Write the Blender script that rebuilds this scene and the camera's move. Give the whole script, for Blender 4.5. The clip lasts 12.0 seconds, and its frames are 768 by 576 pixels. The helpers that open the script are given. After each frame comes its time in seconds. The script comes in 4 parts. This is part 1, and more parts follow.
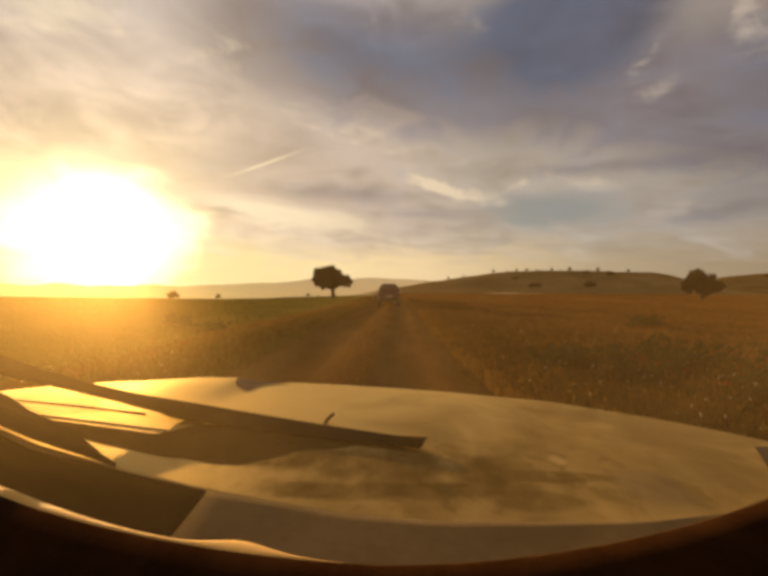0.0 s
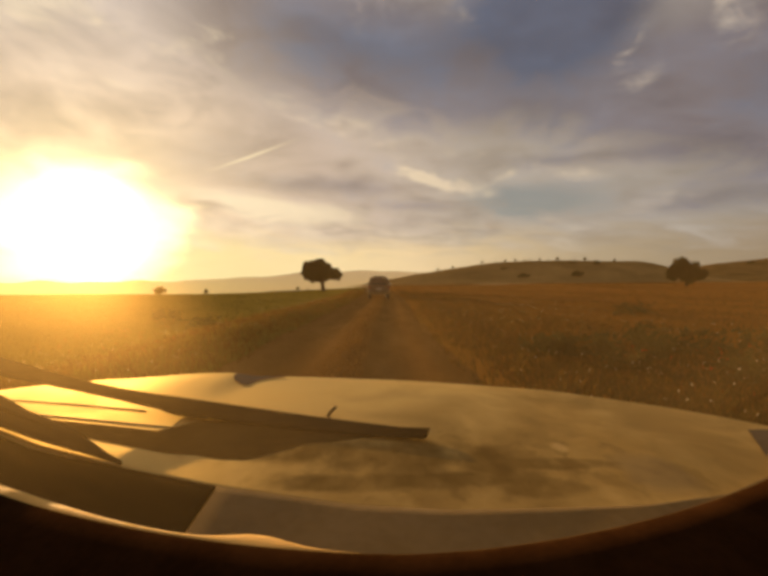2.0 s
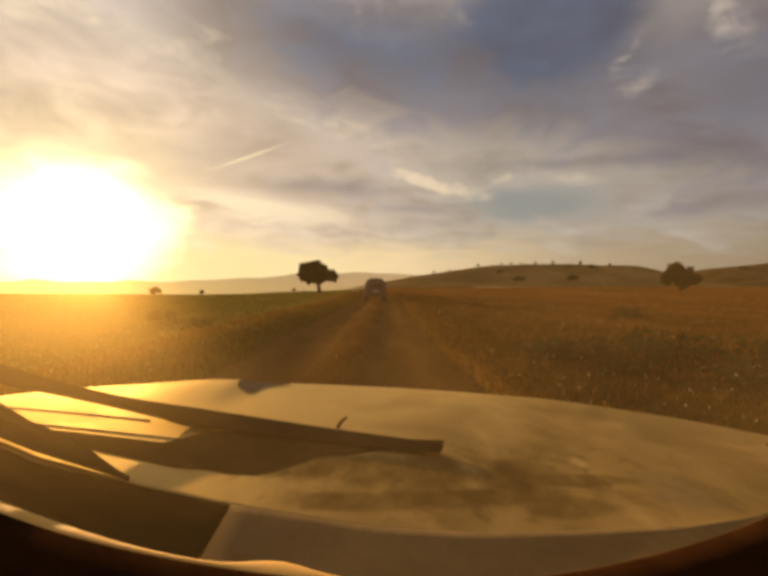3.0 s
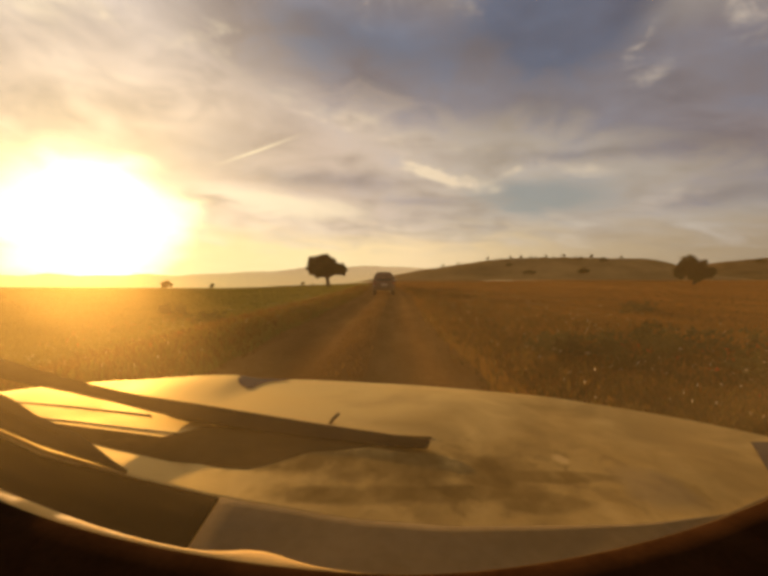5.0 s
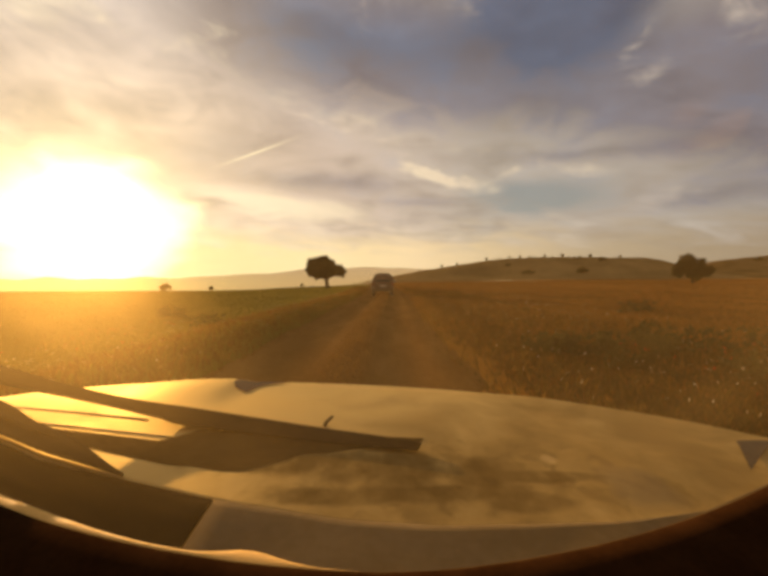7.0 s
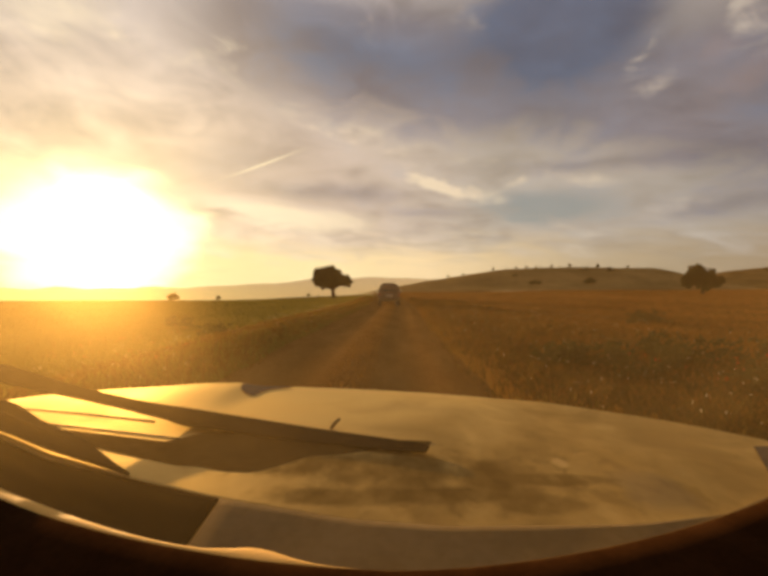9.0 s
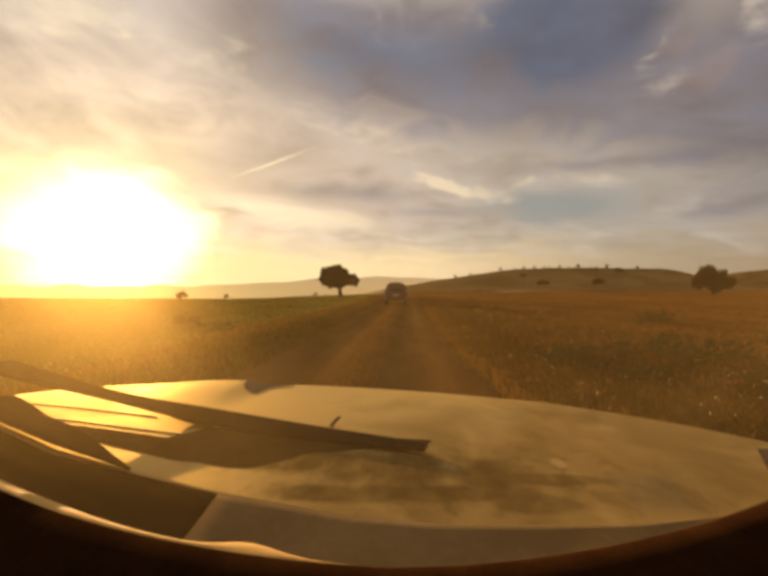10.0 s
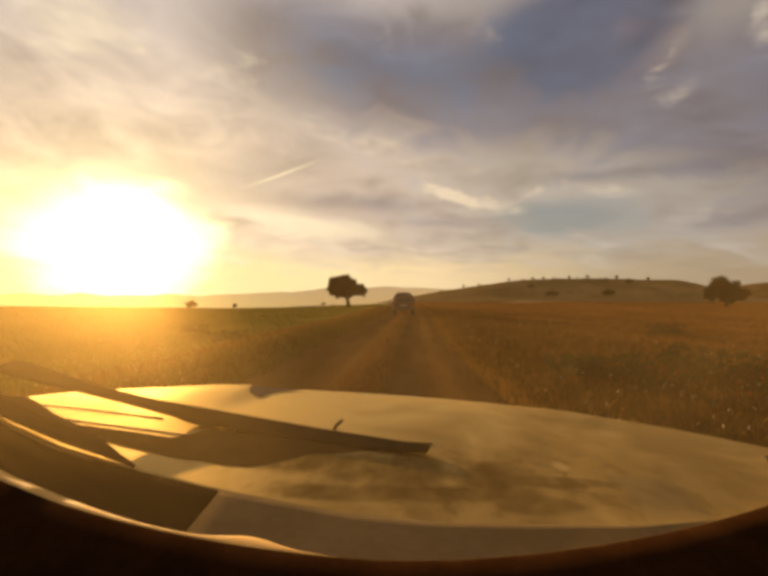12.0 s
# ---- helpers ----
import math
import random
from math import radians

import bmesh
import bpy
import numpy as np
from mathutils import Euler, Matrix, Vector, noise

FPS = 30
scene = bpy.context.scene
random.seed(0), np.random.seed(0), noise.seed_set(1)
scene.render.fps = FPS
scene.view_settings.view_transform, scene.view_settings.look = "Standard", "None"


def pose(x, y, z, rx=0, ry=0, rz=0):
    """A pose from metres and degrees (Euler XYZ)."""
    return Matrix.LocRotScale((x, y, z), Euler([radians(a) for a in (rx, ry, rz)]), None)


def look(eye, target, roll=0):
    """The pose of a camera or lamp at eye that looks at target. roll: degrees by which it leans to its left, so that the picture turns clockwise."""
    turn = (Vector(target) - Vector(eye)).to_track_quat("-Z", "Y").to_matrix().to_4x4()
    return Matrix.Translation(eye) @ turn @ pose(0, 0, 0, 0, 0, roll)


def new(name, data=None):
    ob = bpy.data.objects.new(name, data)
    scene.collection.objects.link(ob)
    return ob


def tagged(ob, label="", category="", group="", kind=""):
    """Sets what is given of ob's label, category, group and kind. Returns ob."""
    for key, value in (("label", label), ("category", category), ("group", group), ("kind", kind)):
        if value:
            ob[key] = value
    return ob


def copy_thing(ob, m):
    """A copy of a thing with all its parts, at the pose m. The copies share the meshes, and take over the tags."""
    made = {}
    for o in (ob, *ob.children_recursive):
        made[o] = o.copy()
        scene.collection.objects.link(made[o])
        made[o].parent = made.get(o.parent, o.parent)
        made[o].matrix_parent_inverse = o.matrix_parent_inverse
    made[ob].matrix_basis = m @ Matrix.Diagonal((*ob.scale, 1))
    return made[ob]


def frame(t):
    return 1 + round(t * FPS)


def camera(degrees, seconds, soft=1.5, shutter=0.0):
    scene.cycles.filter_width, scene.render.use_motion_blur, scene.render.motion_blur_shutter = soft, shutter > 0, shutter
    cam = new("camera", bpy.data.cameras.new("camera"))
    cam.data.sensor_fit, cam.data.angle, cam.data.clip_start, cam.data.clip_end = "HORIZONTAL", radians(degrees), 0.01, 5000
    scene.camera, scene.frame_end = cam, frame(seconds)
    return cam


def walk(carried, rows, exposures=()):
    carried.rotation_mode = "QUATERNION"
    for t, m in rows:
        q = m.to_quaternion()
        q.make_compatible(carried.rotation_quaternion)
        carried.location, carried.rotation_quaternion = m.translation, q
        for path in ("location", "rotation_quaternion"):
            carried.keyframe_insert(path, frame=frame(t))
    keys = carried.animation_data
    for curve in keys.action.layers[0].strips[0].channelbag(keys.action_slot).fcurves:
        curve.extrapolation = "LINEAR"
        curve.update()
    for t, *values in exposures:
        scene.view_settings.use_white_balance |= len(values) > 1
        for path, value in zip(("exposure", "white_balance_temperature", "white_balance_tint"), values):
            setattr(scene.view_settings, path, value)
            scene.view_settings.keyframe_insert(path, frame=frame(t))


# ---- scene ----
cam = camera(85, 12.0, soft=3.8)
PATH = [
    (0, pose(-0.0012, 0.0003, 1.2393, 90.639, 0.0, 1.073) @ pose(0, 0, 0, 0, 0, 0.638)),
    (0.5, pose(-0.0084, -0.0038, 1.2453, 90.559, 0.0, 1.059) @ pose(0, 0, 0, 0, 0, 0.665)),
    (1, pose(-0.0142, -0.0046, 1.2475, 90.222, 0.0, 0.784) @ pose(0, 0, 0, 0, 0, 0.677)),
    (1.5, pose(-0.0096, -0.0117, 1.2474, 89.998, 0.0, 0.151) @ pose(0, 0, 0, 0, 0, 0.223)),
    (2, pose(-0.0244, -0.0009, 1.2402, 89.601, 0.0, -0.342) @ pose(0, 0, 0, 0, 0, -0.221)),
    (2.5, pose(-0.0411, 0.0032, 1.2557, 89.040, 0.0, -0.946) @ pose(0, 0, 0, 0, 0, -0.185)),
    (3, pose(-0.0584, 0.0184, 1.2529, 89.892, 0.0, -0.876) @ pose(0, 0, 0, 0, 0, 0.271)),
    (5, pose(-0.0208, -0.0036, 1.2677, 88.993, 0.0, 0.333) @ pose(0, 0, 0, 0, 0, 0.235)),
    (5.5, pose(-0.0061, -0.0152, 1.2618, 89.436, 0.0, 0.202) @ pose(0, 0, 0, 0, 0, -0.169)),
    (6, pose(-0.0169, -0.0094, 1.2671, 89.341, 0.0, 0.122) @ pose(0, 0, 0, 0, 0, 0.375)),
    (6.5, pose(-0.0043, -0.0150, 1.2795, 89.129, 0.0, 0.000) @ pose(0, 0, 0, 0, 0, -0.000)),
    (8.5, pose(-0.0077, -0.0227, 1.2511, 89.770, 0.0, 0.741) @ pose(0, 0, 0, 0, 0, -0.706)),
    (9, pose(-0.0081, -0.0155, 1.2560, 90.525, 0.0, 1.074) @ pose(0, 0, 0, 0, 0, -0.118)),
    (9.5, pose(-0.0018, -0.0154, 1.2511, 90.548, 0.0, 1.617) @ pose(0, 0, 0, 0, 0, 0.210)),
    (10, pose(0.0056, -0.0171, 1.2546, 90.440, 0.0, 2.019) @ pose(0, 0, 0, 0, 0, 0.204)),
    (10.5, pose(0.0149, -0.0194, 1.2551, 90.386, 0.0, 1.973) @ pose(0, 0, 0, 0, 0, -0.202)),
    (11, pose(0.0090, -0.0191, 1.2510, 90.504, 0.0, 1.939) @ pose(0, 0, 0, 0, 0, -0.225)),
    (11.5, pose(0.0032, -0.0108, 1.2424, 90.768, 0.0, 2.498) @ pose(0, 0, 0, 0, 0, -0.279)),
    (12, pose(0.0164, -0.0261, 1.2401, 91.820, 0.0, 3.108) @ pose(0, 0, 0, 0, 0, 0.461)),
]
walk(cam, PATH, [(0.0, 0.05), (2.5, 0.02), (3.5, 0.12), (6.5, 0.17), (9.0, 0.18), (12.0, 0.14)])

# ---- world and sun ----
SUN_AZ, SUN_EL = -35.0, 6.5          # degrees: to the left of straight ahead, above the horizon


class Nodes:
    """Short hand for node trees: every call returns an output socket."""

    def __init__(self, tree):
        self.tree = tree
        tree.nodes.clear()

    def add(self, kind):
        return self.tree.nodes.new(kind)

    def put(self, socket, value):
        if isinstance(value, bpy.types.NodeSocket):
            self.tree.links.new(value, socket)
        elif isinstance(value, tuple) and len(value) == 3 and socket.type == "RGBA":
            socket.default_value = (*value, 1)
        else:
            socket.default_value = value

    def math(self, op, a, b=0.0, c=0.0, clamp=False):
        node = self.add("ShaderNodeMath")
        node.operation, node.use_clamp = op, clamp
        for i, v in enumerate((a, b, c)):
            self.put(node.inputs[i], v)
        return node.outputs[0]

    def plus(self, *values):
        out = values[0]
        for v in values[1:]:
            out = self.math("ADD", out, v)
        return out

    def times(self, *values):
        out = values[0]
        for v in values[1:]:
            out = self.math("MULTIPLY", out, v)
        return out

    def smooth(self, v, a, b, lo=0.0, hi=1.0):
        node = self.add("ShaderNodeMapRange")
        node.interpolation_type = "SMOOTHSTEP"
        for i, value in enumerate((v, a, b, lo, hi)):
            self.put(node.inputs[i], value)
        return node.outputs[0]

    def noise(self, vector, scale, detail=4.0, rough=0.55, warp=0.0):
        node = self.add("ShaderNodeTexNoise")
        self.put(node.inputs["Vector"], vector)
        for key, v in (("Scale", scale), ("Detail", detail), ("Roughness", rough), ("Distortion", warp)):
            self.put(node.inputs[key], v)
        return node.outputs[0]

    def mix(self, fac, a, b, blend="MIX"):
        node = self.add("ShaderNodeMix")
        node.data_type, node.blend_type = "RGBA", blend
        for i, v in ((0, fac), (6, a), (7, b)):
            self.put(node.inputs[i], v)
        return node.outputs[2]

    def ramp(self, fac, *stops):
        node = self.add("ShaderNodeValToRGB")
        self.put(node.inputs[0], fac)
        points = node.color_ramp.elements
        while len(points) < len(stops):
            points.new(0.5)
        for p, (at, colour) in zip(points, stops):
            p.position, p.color = at, (*colour, 1)
        return node.outputs[0]

    def vec(self, x, y, z):
        node = self.add("ShaderNodeCombineXYZ")
        for i, v in enumerate((x, y, z)):
            self.put(node.inputs[i], v)
        return node.outputs[0]

    def split(self, v):
        node = self.add("ShaderNodeSeparateXYZ")
        self.put(node.inputs[0], v)
        return node.outputs

    def scale(self, v, s):
        node = self.add("ShaderNodeVectorMath")
        node.operation = "MULTIPLY"
        self.put(node.inputs[0], v)
        self.put(node.inputs[1], s)
        return node.outputs[0]

    def bump(self, height, strength=0.3, distance=0.01):
        node = self.add("ShaderNodeBump")
        self.put(node.inputs["Height"], height)
        node.inputs["Strength"].default_value, node.inputs["Distance"].default_value = strength, distance
        return node.outputs[0]


sun_dir = Vector((math.sin(radians(SUN_AZ)) * math.cos(radians(SUN_EL)), math.cos(radians(SUN_AZ)) * math.cos(radians(SUN_EL)), math.sin(radians(SUN_EL))))
sun = new("sun", bpy.data.lights.new("sun", "SUN"))
sun.data.energy, sun.data.angle, sun.data.color = 9.0, radians(0.6), (1.0, 0.60, 0.24)
sun.matrix_world = look(sun_dir * 50, (0, 0, 0))


def make_world():
    world = bpy.data.worlds.new("evening_sky")
    world.use_nodes = True
    scene.world = world
    n = Nodes(world.node_tree)
    d = n.add("ShaderNodeTexCoord").outputs["Generated"]
    x, y, z = n.split(d)
    deg = 180 / math.pi
    az = n.times(n.math("ARCTAN2", x, y), deg)
    el = n.times(n.math("ARCSINE", z), deg)
    # clouds lie in a layer, so their texture closes up towards the horizon
    up = n.math("MAXIMUM", n.plus(z, 0.20), 0.08)
    layer = n.vec(n.math("DIVIDE", x, up), n.math("DIVIDE", y, up), 0.0)
    broad = n.noise(layer, 1.3, 6, 0.55, 0.5)
    fine = n.noise(n.scale(layer, (1.0, 1.2, 1.0)), 3.2, 7, 0.56, 0.35)
    polar = n.vec(n.times(n.plus(az, n.times(el, -0.5)), 0.065), n.times(n.plus(el, n.times(az, 0.15)), 0.13), 0.0)
    veils = n.noise(polar, 1.5, 4, 0.52, 0.8)
    wisp = n.noise(n.vec(n.times(az, 0.11), n.times(n.plus(el, n.times(az, 0.12)), 0.5), 2.0), 1.2, 3, 0.5, 0.5)
    b0, f0, v0, w0 = (n.plus(s, -0.5) for s in (broad, fine, veils, wisp))
    waz = n.plus(az, n.times(v0, 9.0), n.times(f0, 5.0))
    wel = n.plus(el, n.times(b0, 3.0), n.times(v0, 4.0), n.times(f0, 2.5))

    taz = n.plus(az, n.times(v0, 3.0), n.times(f0, 3.5))
    tel = n.plus(el, n.times(b0, 1.2), n.times(v0, 1.4), n.times(f0, 1.6))

    def patch(a0, e0, ra, re, lean=0.0, power=1.0, calm=0):
        """A soft-edged patch of sky: centre, half sizes in degrees, lean in degrees downwards to the right."""
        c, s = math.cos(radians(lean)), math.sin(radians(lean))
        da, de = (n.plus((waz, taz, az)[calm], -a0), n.plus((wel, tel, el)[calm], -e0))
        p = n.plus(n.times(da, c / ra), n.times(de, -s / ra))
        q = n.plus(n.times(da, s / re), n.times(de, c / re))
        r = n.plus(n.times(p, p), n.times(q, q))
        return n.times(n.math("POWER", 2.718, n.times(r, -1.0)), power)

    cos_sun = n.plus(n.times(x, sun_dir.x), n.times(y, sun_dir.y), n.times(z, sun_dir.z))
    away = n.times(n.math("ARCCOSINE", n.math("MINIMUM", cos_sun, 0.99999)), deg)
    lit = n.ramp(n.times(away, 1 / 100), (0.0, (1.0, 0.72, 0.34)), (0.14, (0.84, 0.63, 0.42)), (0.28, (0.60, 0.475, 0.37)),
                 (0.48, (0.435, 0.385, 0.318)), (0.75, (0.345, 0.325, 0.29)), (1.0, (0.26, 0.24, 0.23)))
    high = n.smooth(el, 16, 34)
    lit = n.mix(n.times(high, 0.55), lit, n.ramp(n.times(away, 1 / 100), (0.2, (0.70, 0.63, 0.59)), (0.45, (0.405, 0.38, 0.385)), (0.8, (0.29, 0.275, 0.28))))
    sky = n.add("ShaderNodeTexSky")
    sky.sky_type, sky.sun_disc, sky.dust_density = "NISHITA", False, 2.0
    sky.sun_elevation, sky.sun_rotation = radians(SUN_EL), radians(SUN_AZ)
    clear = n.mix(1.0, n.scale(sky.outputs[0], (0.075, 0.075, 0.075)), (0.75, 0.95, 1.15), "MULTIPLY")
    # the heavier grey cloud across the upper sky, and the openings in it
    dark = n.plus(patch(-14, 31, 14, 5.0, 12, 1.15), patch(6, 26.5, 18, 5.5, 12, 1.25), patch(32, 22.5, 18, 5.0, 6, 1.1), patch(46, 16, 11, 6.0, 0, 1.35), patch(20, 33, 20, 4, 0, 0.6), patch(-6, 30, 9, 4, 10, 0.7), patch(-19, 27, 7, 4, 10, 0.5), patch(43, 25, 9, 7, 0, 0.5),
                  patch(-9, 13.3, 10, 1.3, 2, 0.85, 1), patch(-24, 16, 7, 2.6, -12, 0.4), patch(6, 10.6, 7, 0.8, 4, 0.5, 1), patch(24, 15.2, 12, 0.9, 3, 0.5, 1), patch(40, 9.0, 9, 1.2, 0, 0.5, 1), patch(-36, 22, 14, 9, 0, -0.7), patch(-18, 18.5, 10, 4.5, 0, 0.5), patch(-26, 28.5, 9, 4, 10, 0.45), patch(42, 19, 8, 5, 0, 0.35), n.times(b0, 1.1), n.times(f0, 0.6), n.times(v0, 0.9))
    grey = n.ramp(n.times(away, 1 / 100), (0.15, (0.55, 0.43, 0.31)), (0.35, (0.24, 0.22, 0.23)), (0.55, (0.165, 0.17, 0.198)), (1.0, (0.15, 0.145, 0.165)))
    shade = n.plus(0.96, n.times(f0, 0.85), n.times(b0, 0.5), n.times(v0, 0.8))
    lit = n.mix(1.0, lit, n.vec(shade, shade, shade), "MULTIPLY")
    tone = n.plus(0.95, n.times(f0, 1.0), n.times(v0, 0.7))
    grey = n.mix(1.0, grey, n.vec(tone, tone, tone), "MULTIPLY")
    colour = n.mix(n.smooth(dark, -0.1, 1.15), lit, grey)
    blue = n.plus(patch(22, 30, 9.5, 5.5, 8, 2.4), patch(44, 21, 7, 5, 0, 0.6), patch(-9, 30, 13, 5.0, 8, 0.85), patch(6, 28.5, 11, 5.0, 10, 0.6), patch(31, 32, 6, 3, 0, 0.5), n.times(f0, 1.3), n.times(v0, 0.8))
    haze = n.mix(1.0, n.mix(0.5, clear, (0.070, 0.100, 0.168)), n.vec(tone, tone, tone), "MULTIPLY")
    colour = n.mix(n.times(n.smooth(blue, 0.05, 1.5), 0.95), colour, haze)
    colour = n.mix(n.smooth(n.plus(patch(20.5, 10.8, 9.5, 2.6, 0, 1.2, 1), n.times(f0, 1.0)), 0.15, 1.1, 0.0, 0.85), colour, n.mix(0.6, clear, (0.27, 0.29, 0.27)))
    # sunlit rims and curls of cloud, torn by the finer texture
    puff = n.noise(n.vec(n.times(az, 0.11), n.times(el, 0.16), 5.0), 2.2, 6, 0.58, 0.3)
    torn = n.smooth(puff, 0.34, 0.68, 0.35, 1.15)
    bright = n.plus(patch(6.5, 14.2, 4.5, 0.8, 18, 1.9, 1), patch(12.0, 12.6, 4.0, 0.9, 14, 1.0, 1), patch(17, 14.2, 3.4, 0.6, -18, 0.6, 1), patch(25, 13.6, 4, 0.6, 12, 1.0, 1), patch(30.5, 26.0, 3.2, 1.7, -55, 0.75, 1), patch(32.5, 22.8, 3.4, 1.2, -32, 0.7, 1),
                    patch(-3, 20.5, 15, 1.8, 14, 0.6), patch(12, 16.6, 12, 1.2, 6, 0.25, 1), patch(39.5, 27.5, 1.8, 5.5, -35, 1.0, 1), patch(-3, 33, 1.8, 3, 20, 0.5, 1), patch(-33, 28, 7, 2.2, 4, 0.4), patch(-23, 27.5, 4.5, 1.8, -10, 0.5), patch(-20, 25.6, 2.5, 1.5, 20, 0.4), patch(-31, 22.5, 4, 1.0, 0, 0.5),
                    patch(-14, 9.9, 8, 1.1, 10, 1.0, 1), patch(34, 9.5, 5, 1.4, -10, 0.7, 1), patch(10, 33, 5, 2, 10, 0.5, 1))
    bright = n.plus(n.times(bright, torn), patch(-13, 10.0, 13, 1.9, 6, 1.05, 1), patch(-41, 28, 8, 5, 0, 0.7, 1))
    glow_col = n.ramp(n.times(away, 1 / 100), (0.2, (1.0, 0.82, 0.54)), (0.5, (0.74, 0.60, 0.42)), (0.68, (0.50, 0.44, 0.36)), (0.9, (0.38, 0.34, 0.31)))
    colour = n.mix(n.smooth(n.plus(bright, n.times(w0, 0.9), n.times(f0, 0.5)), 0.2, 1.25, 0.0, 0.75), colour, glow_col)
    colour = n.mix(n.times(patch(-17.3, 16.3, 4.0, 0.17, -23, 1.0, 2), 0.8), colour, (0.95, 0.78, 0.48))
    # the clear band and the dust over the horizon
    band = n.ramp(n.times(away, 1 / 100), (0.1, (1.0, 0.78, 0.33)), (0.25, (1.0, 0.77, 0.38)), (0.4, (0.88, 0.66, 0.36)), (0.6, (0.43, 0.335, 0.20)), (0.85, (0.21, 0.16, 0.10)))
    low = n.smooth(n.plus(el, n.times(w0, 6.0)), 8.5, 3.0)
    colour = n.mix(n.times(low, 0.85), colour, band)
    streak = n.times(n.smooth(n.plus(w0, n.times(v0, 0.6)), 0.02, 0.3), n.smooth(el, 2.0, 5.0), n.smooth(el, 10.0, 6.5), 0.4)
    colour = n.mix(streak, colour, glow_col)
    # the lit cloud round the sun
    spread = n.plus(away, n.times(v0, 10.0), n.times(f0, 2.5), n.times(b0, 4.0), n.times(n.math("ABSOLUTE", n.plus(el, -SUN_EL)), 0.4))
    halo = n.plus(n.times(n.smooth(spread, 13.5, 6.0), 1.5), n.times(n.math("POWER", 2.718, n.times(away, -1 / 6.0)), 0.7), n.times(n.smooth(away, 7.0, 1.0), 6.0))
    colour = n.mix(1.0, colour, n.mix(1.0, (1.0, 0.78, 0.40), n.vec(halo, halo, halo), "MULTIPLY"), "ADD")
    colour = n.mix(n.smooth(el, -0.5, -6.0), colour, (0.08, 0.05, 0.025))
    back = n.add("ShaderNodeBackground")
    n.put(back.inputs["Color"], colour)
    back.inputs["Strength"].default_value = 1.0
    n.tree.links.new(back.outputs[0], n.add("ShaderNodeOutputWorld").inputs[0])


make_world()

# ---- materials ----


def material(name, build):
    """build(n, bsdf, place) sets the inputs of a Principled node; place is the object's own coordinates."""
    mat = bpy.data.materials.new(name)
    mat.use_nodes = True
    n = Nodes(mat.node_tree)
    bsdf = n.add("ShaderNodeBsdfPrincipled")
    place = n.add("ShaderNodeTexCoord").outputs["Object"]
    end = n.add("ShaderNodeOutputMaterial")
    result = build(n, bsdf.inputs, place)
    n.tree.links.new(result or bsdf.outputs[0], end.inputs[0])
    return mat


def matte(n, p):
    """A dry, sheenless surface with the colour and relief already set on p."""
    node = n.add("ShaderNodeBsdfDiffuse")
    for key in ("Color", "Normal"):
        source = p["Base Color" if key == "Color" else "Normal"]
        if source.is_linked:
            n.tree.links.new(source.links[0].from_socket, node.inputs[key])
    node.inputs["Roughness"].default_value = 0.6
    return node.outputs[0]


def plain(name, dark, light, rough=0.6, scale=8.0, metal=0.0, coat=0.0, relief=0.15, shine=0.5):
    """Two tones mixed by coarse and fine noise, with fine relief."""
    def build(n, p, place):
        big, small = n.noise(place, scale, 5), n.noise(place, scale * 9, 4)
        n.put(p["Base Color"], n.mix(n.smooth(n.plus(n.times(big, 0.65), n.times(small, 0.35)), 0.32, 0.68), dark, light))
        n.put(p["Roughness"], n.smooth(small, 0.2, 0.8, rough * 0.8, min(1.0, rough * 1.15)))
        p["Specular IOR Level"].default_value = shine
        p["Metallic"].default_value, p["Coat Weight"].default_value = metal, coat
        n.put(p["Normal"], n.bump(small, relief, 0.004))
        return matte(n, p) if shine == 0 else None
    return material(name, build)


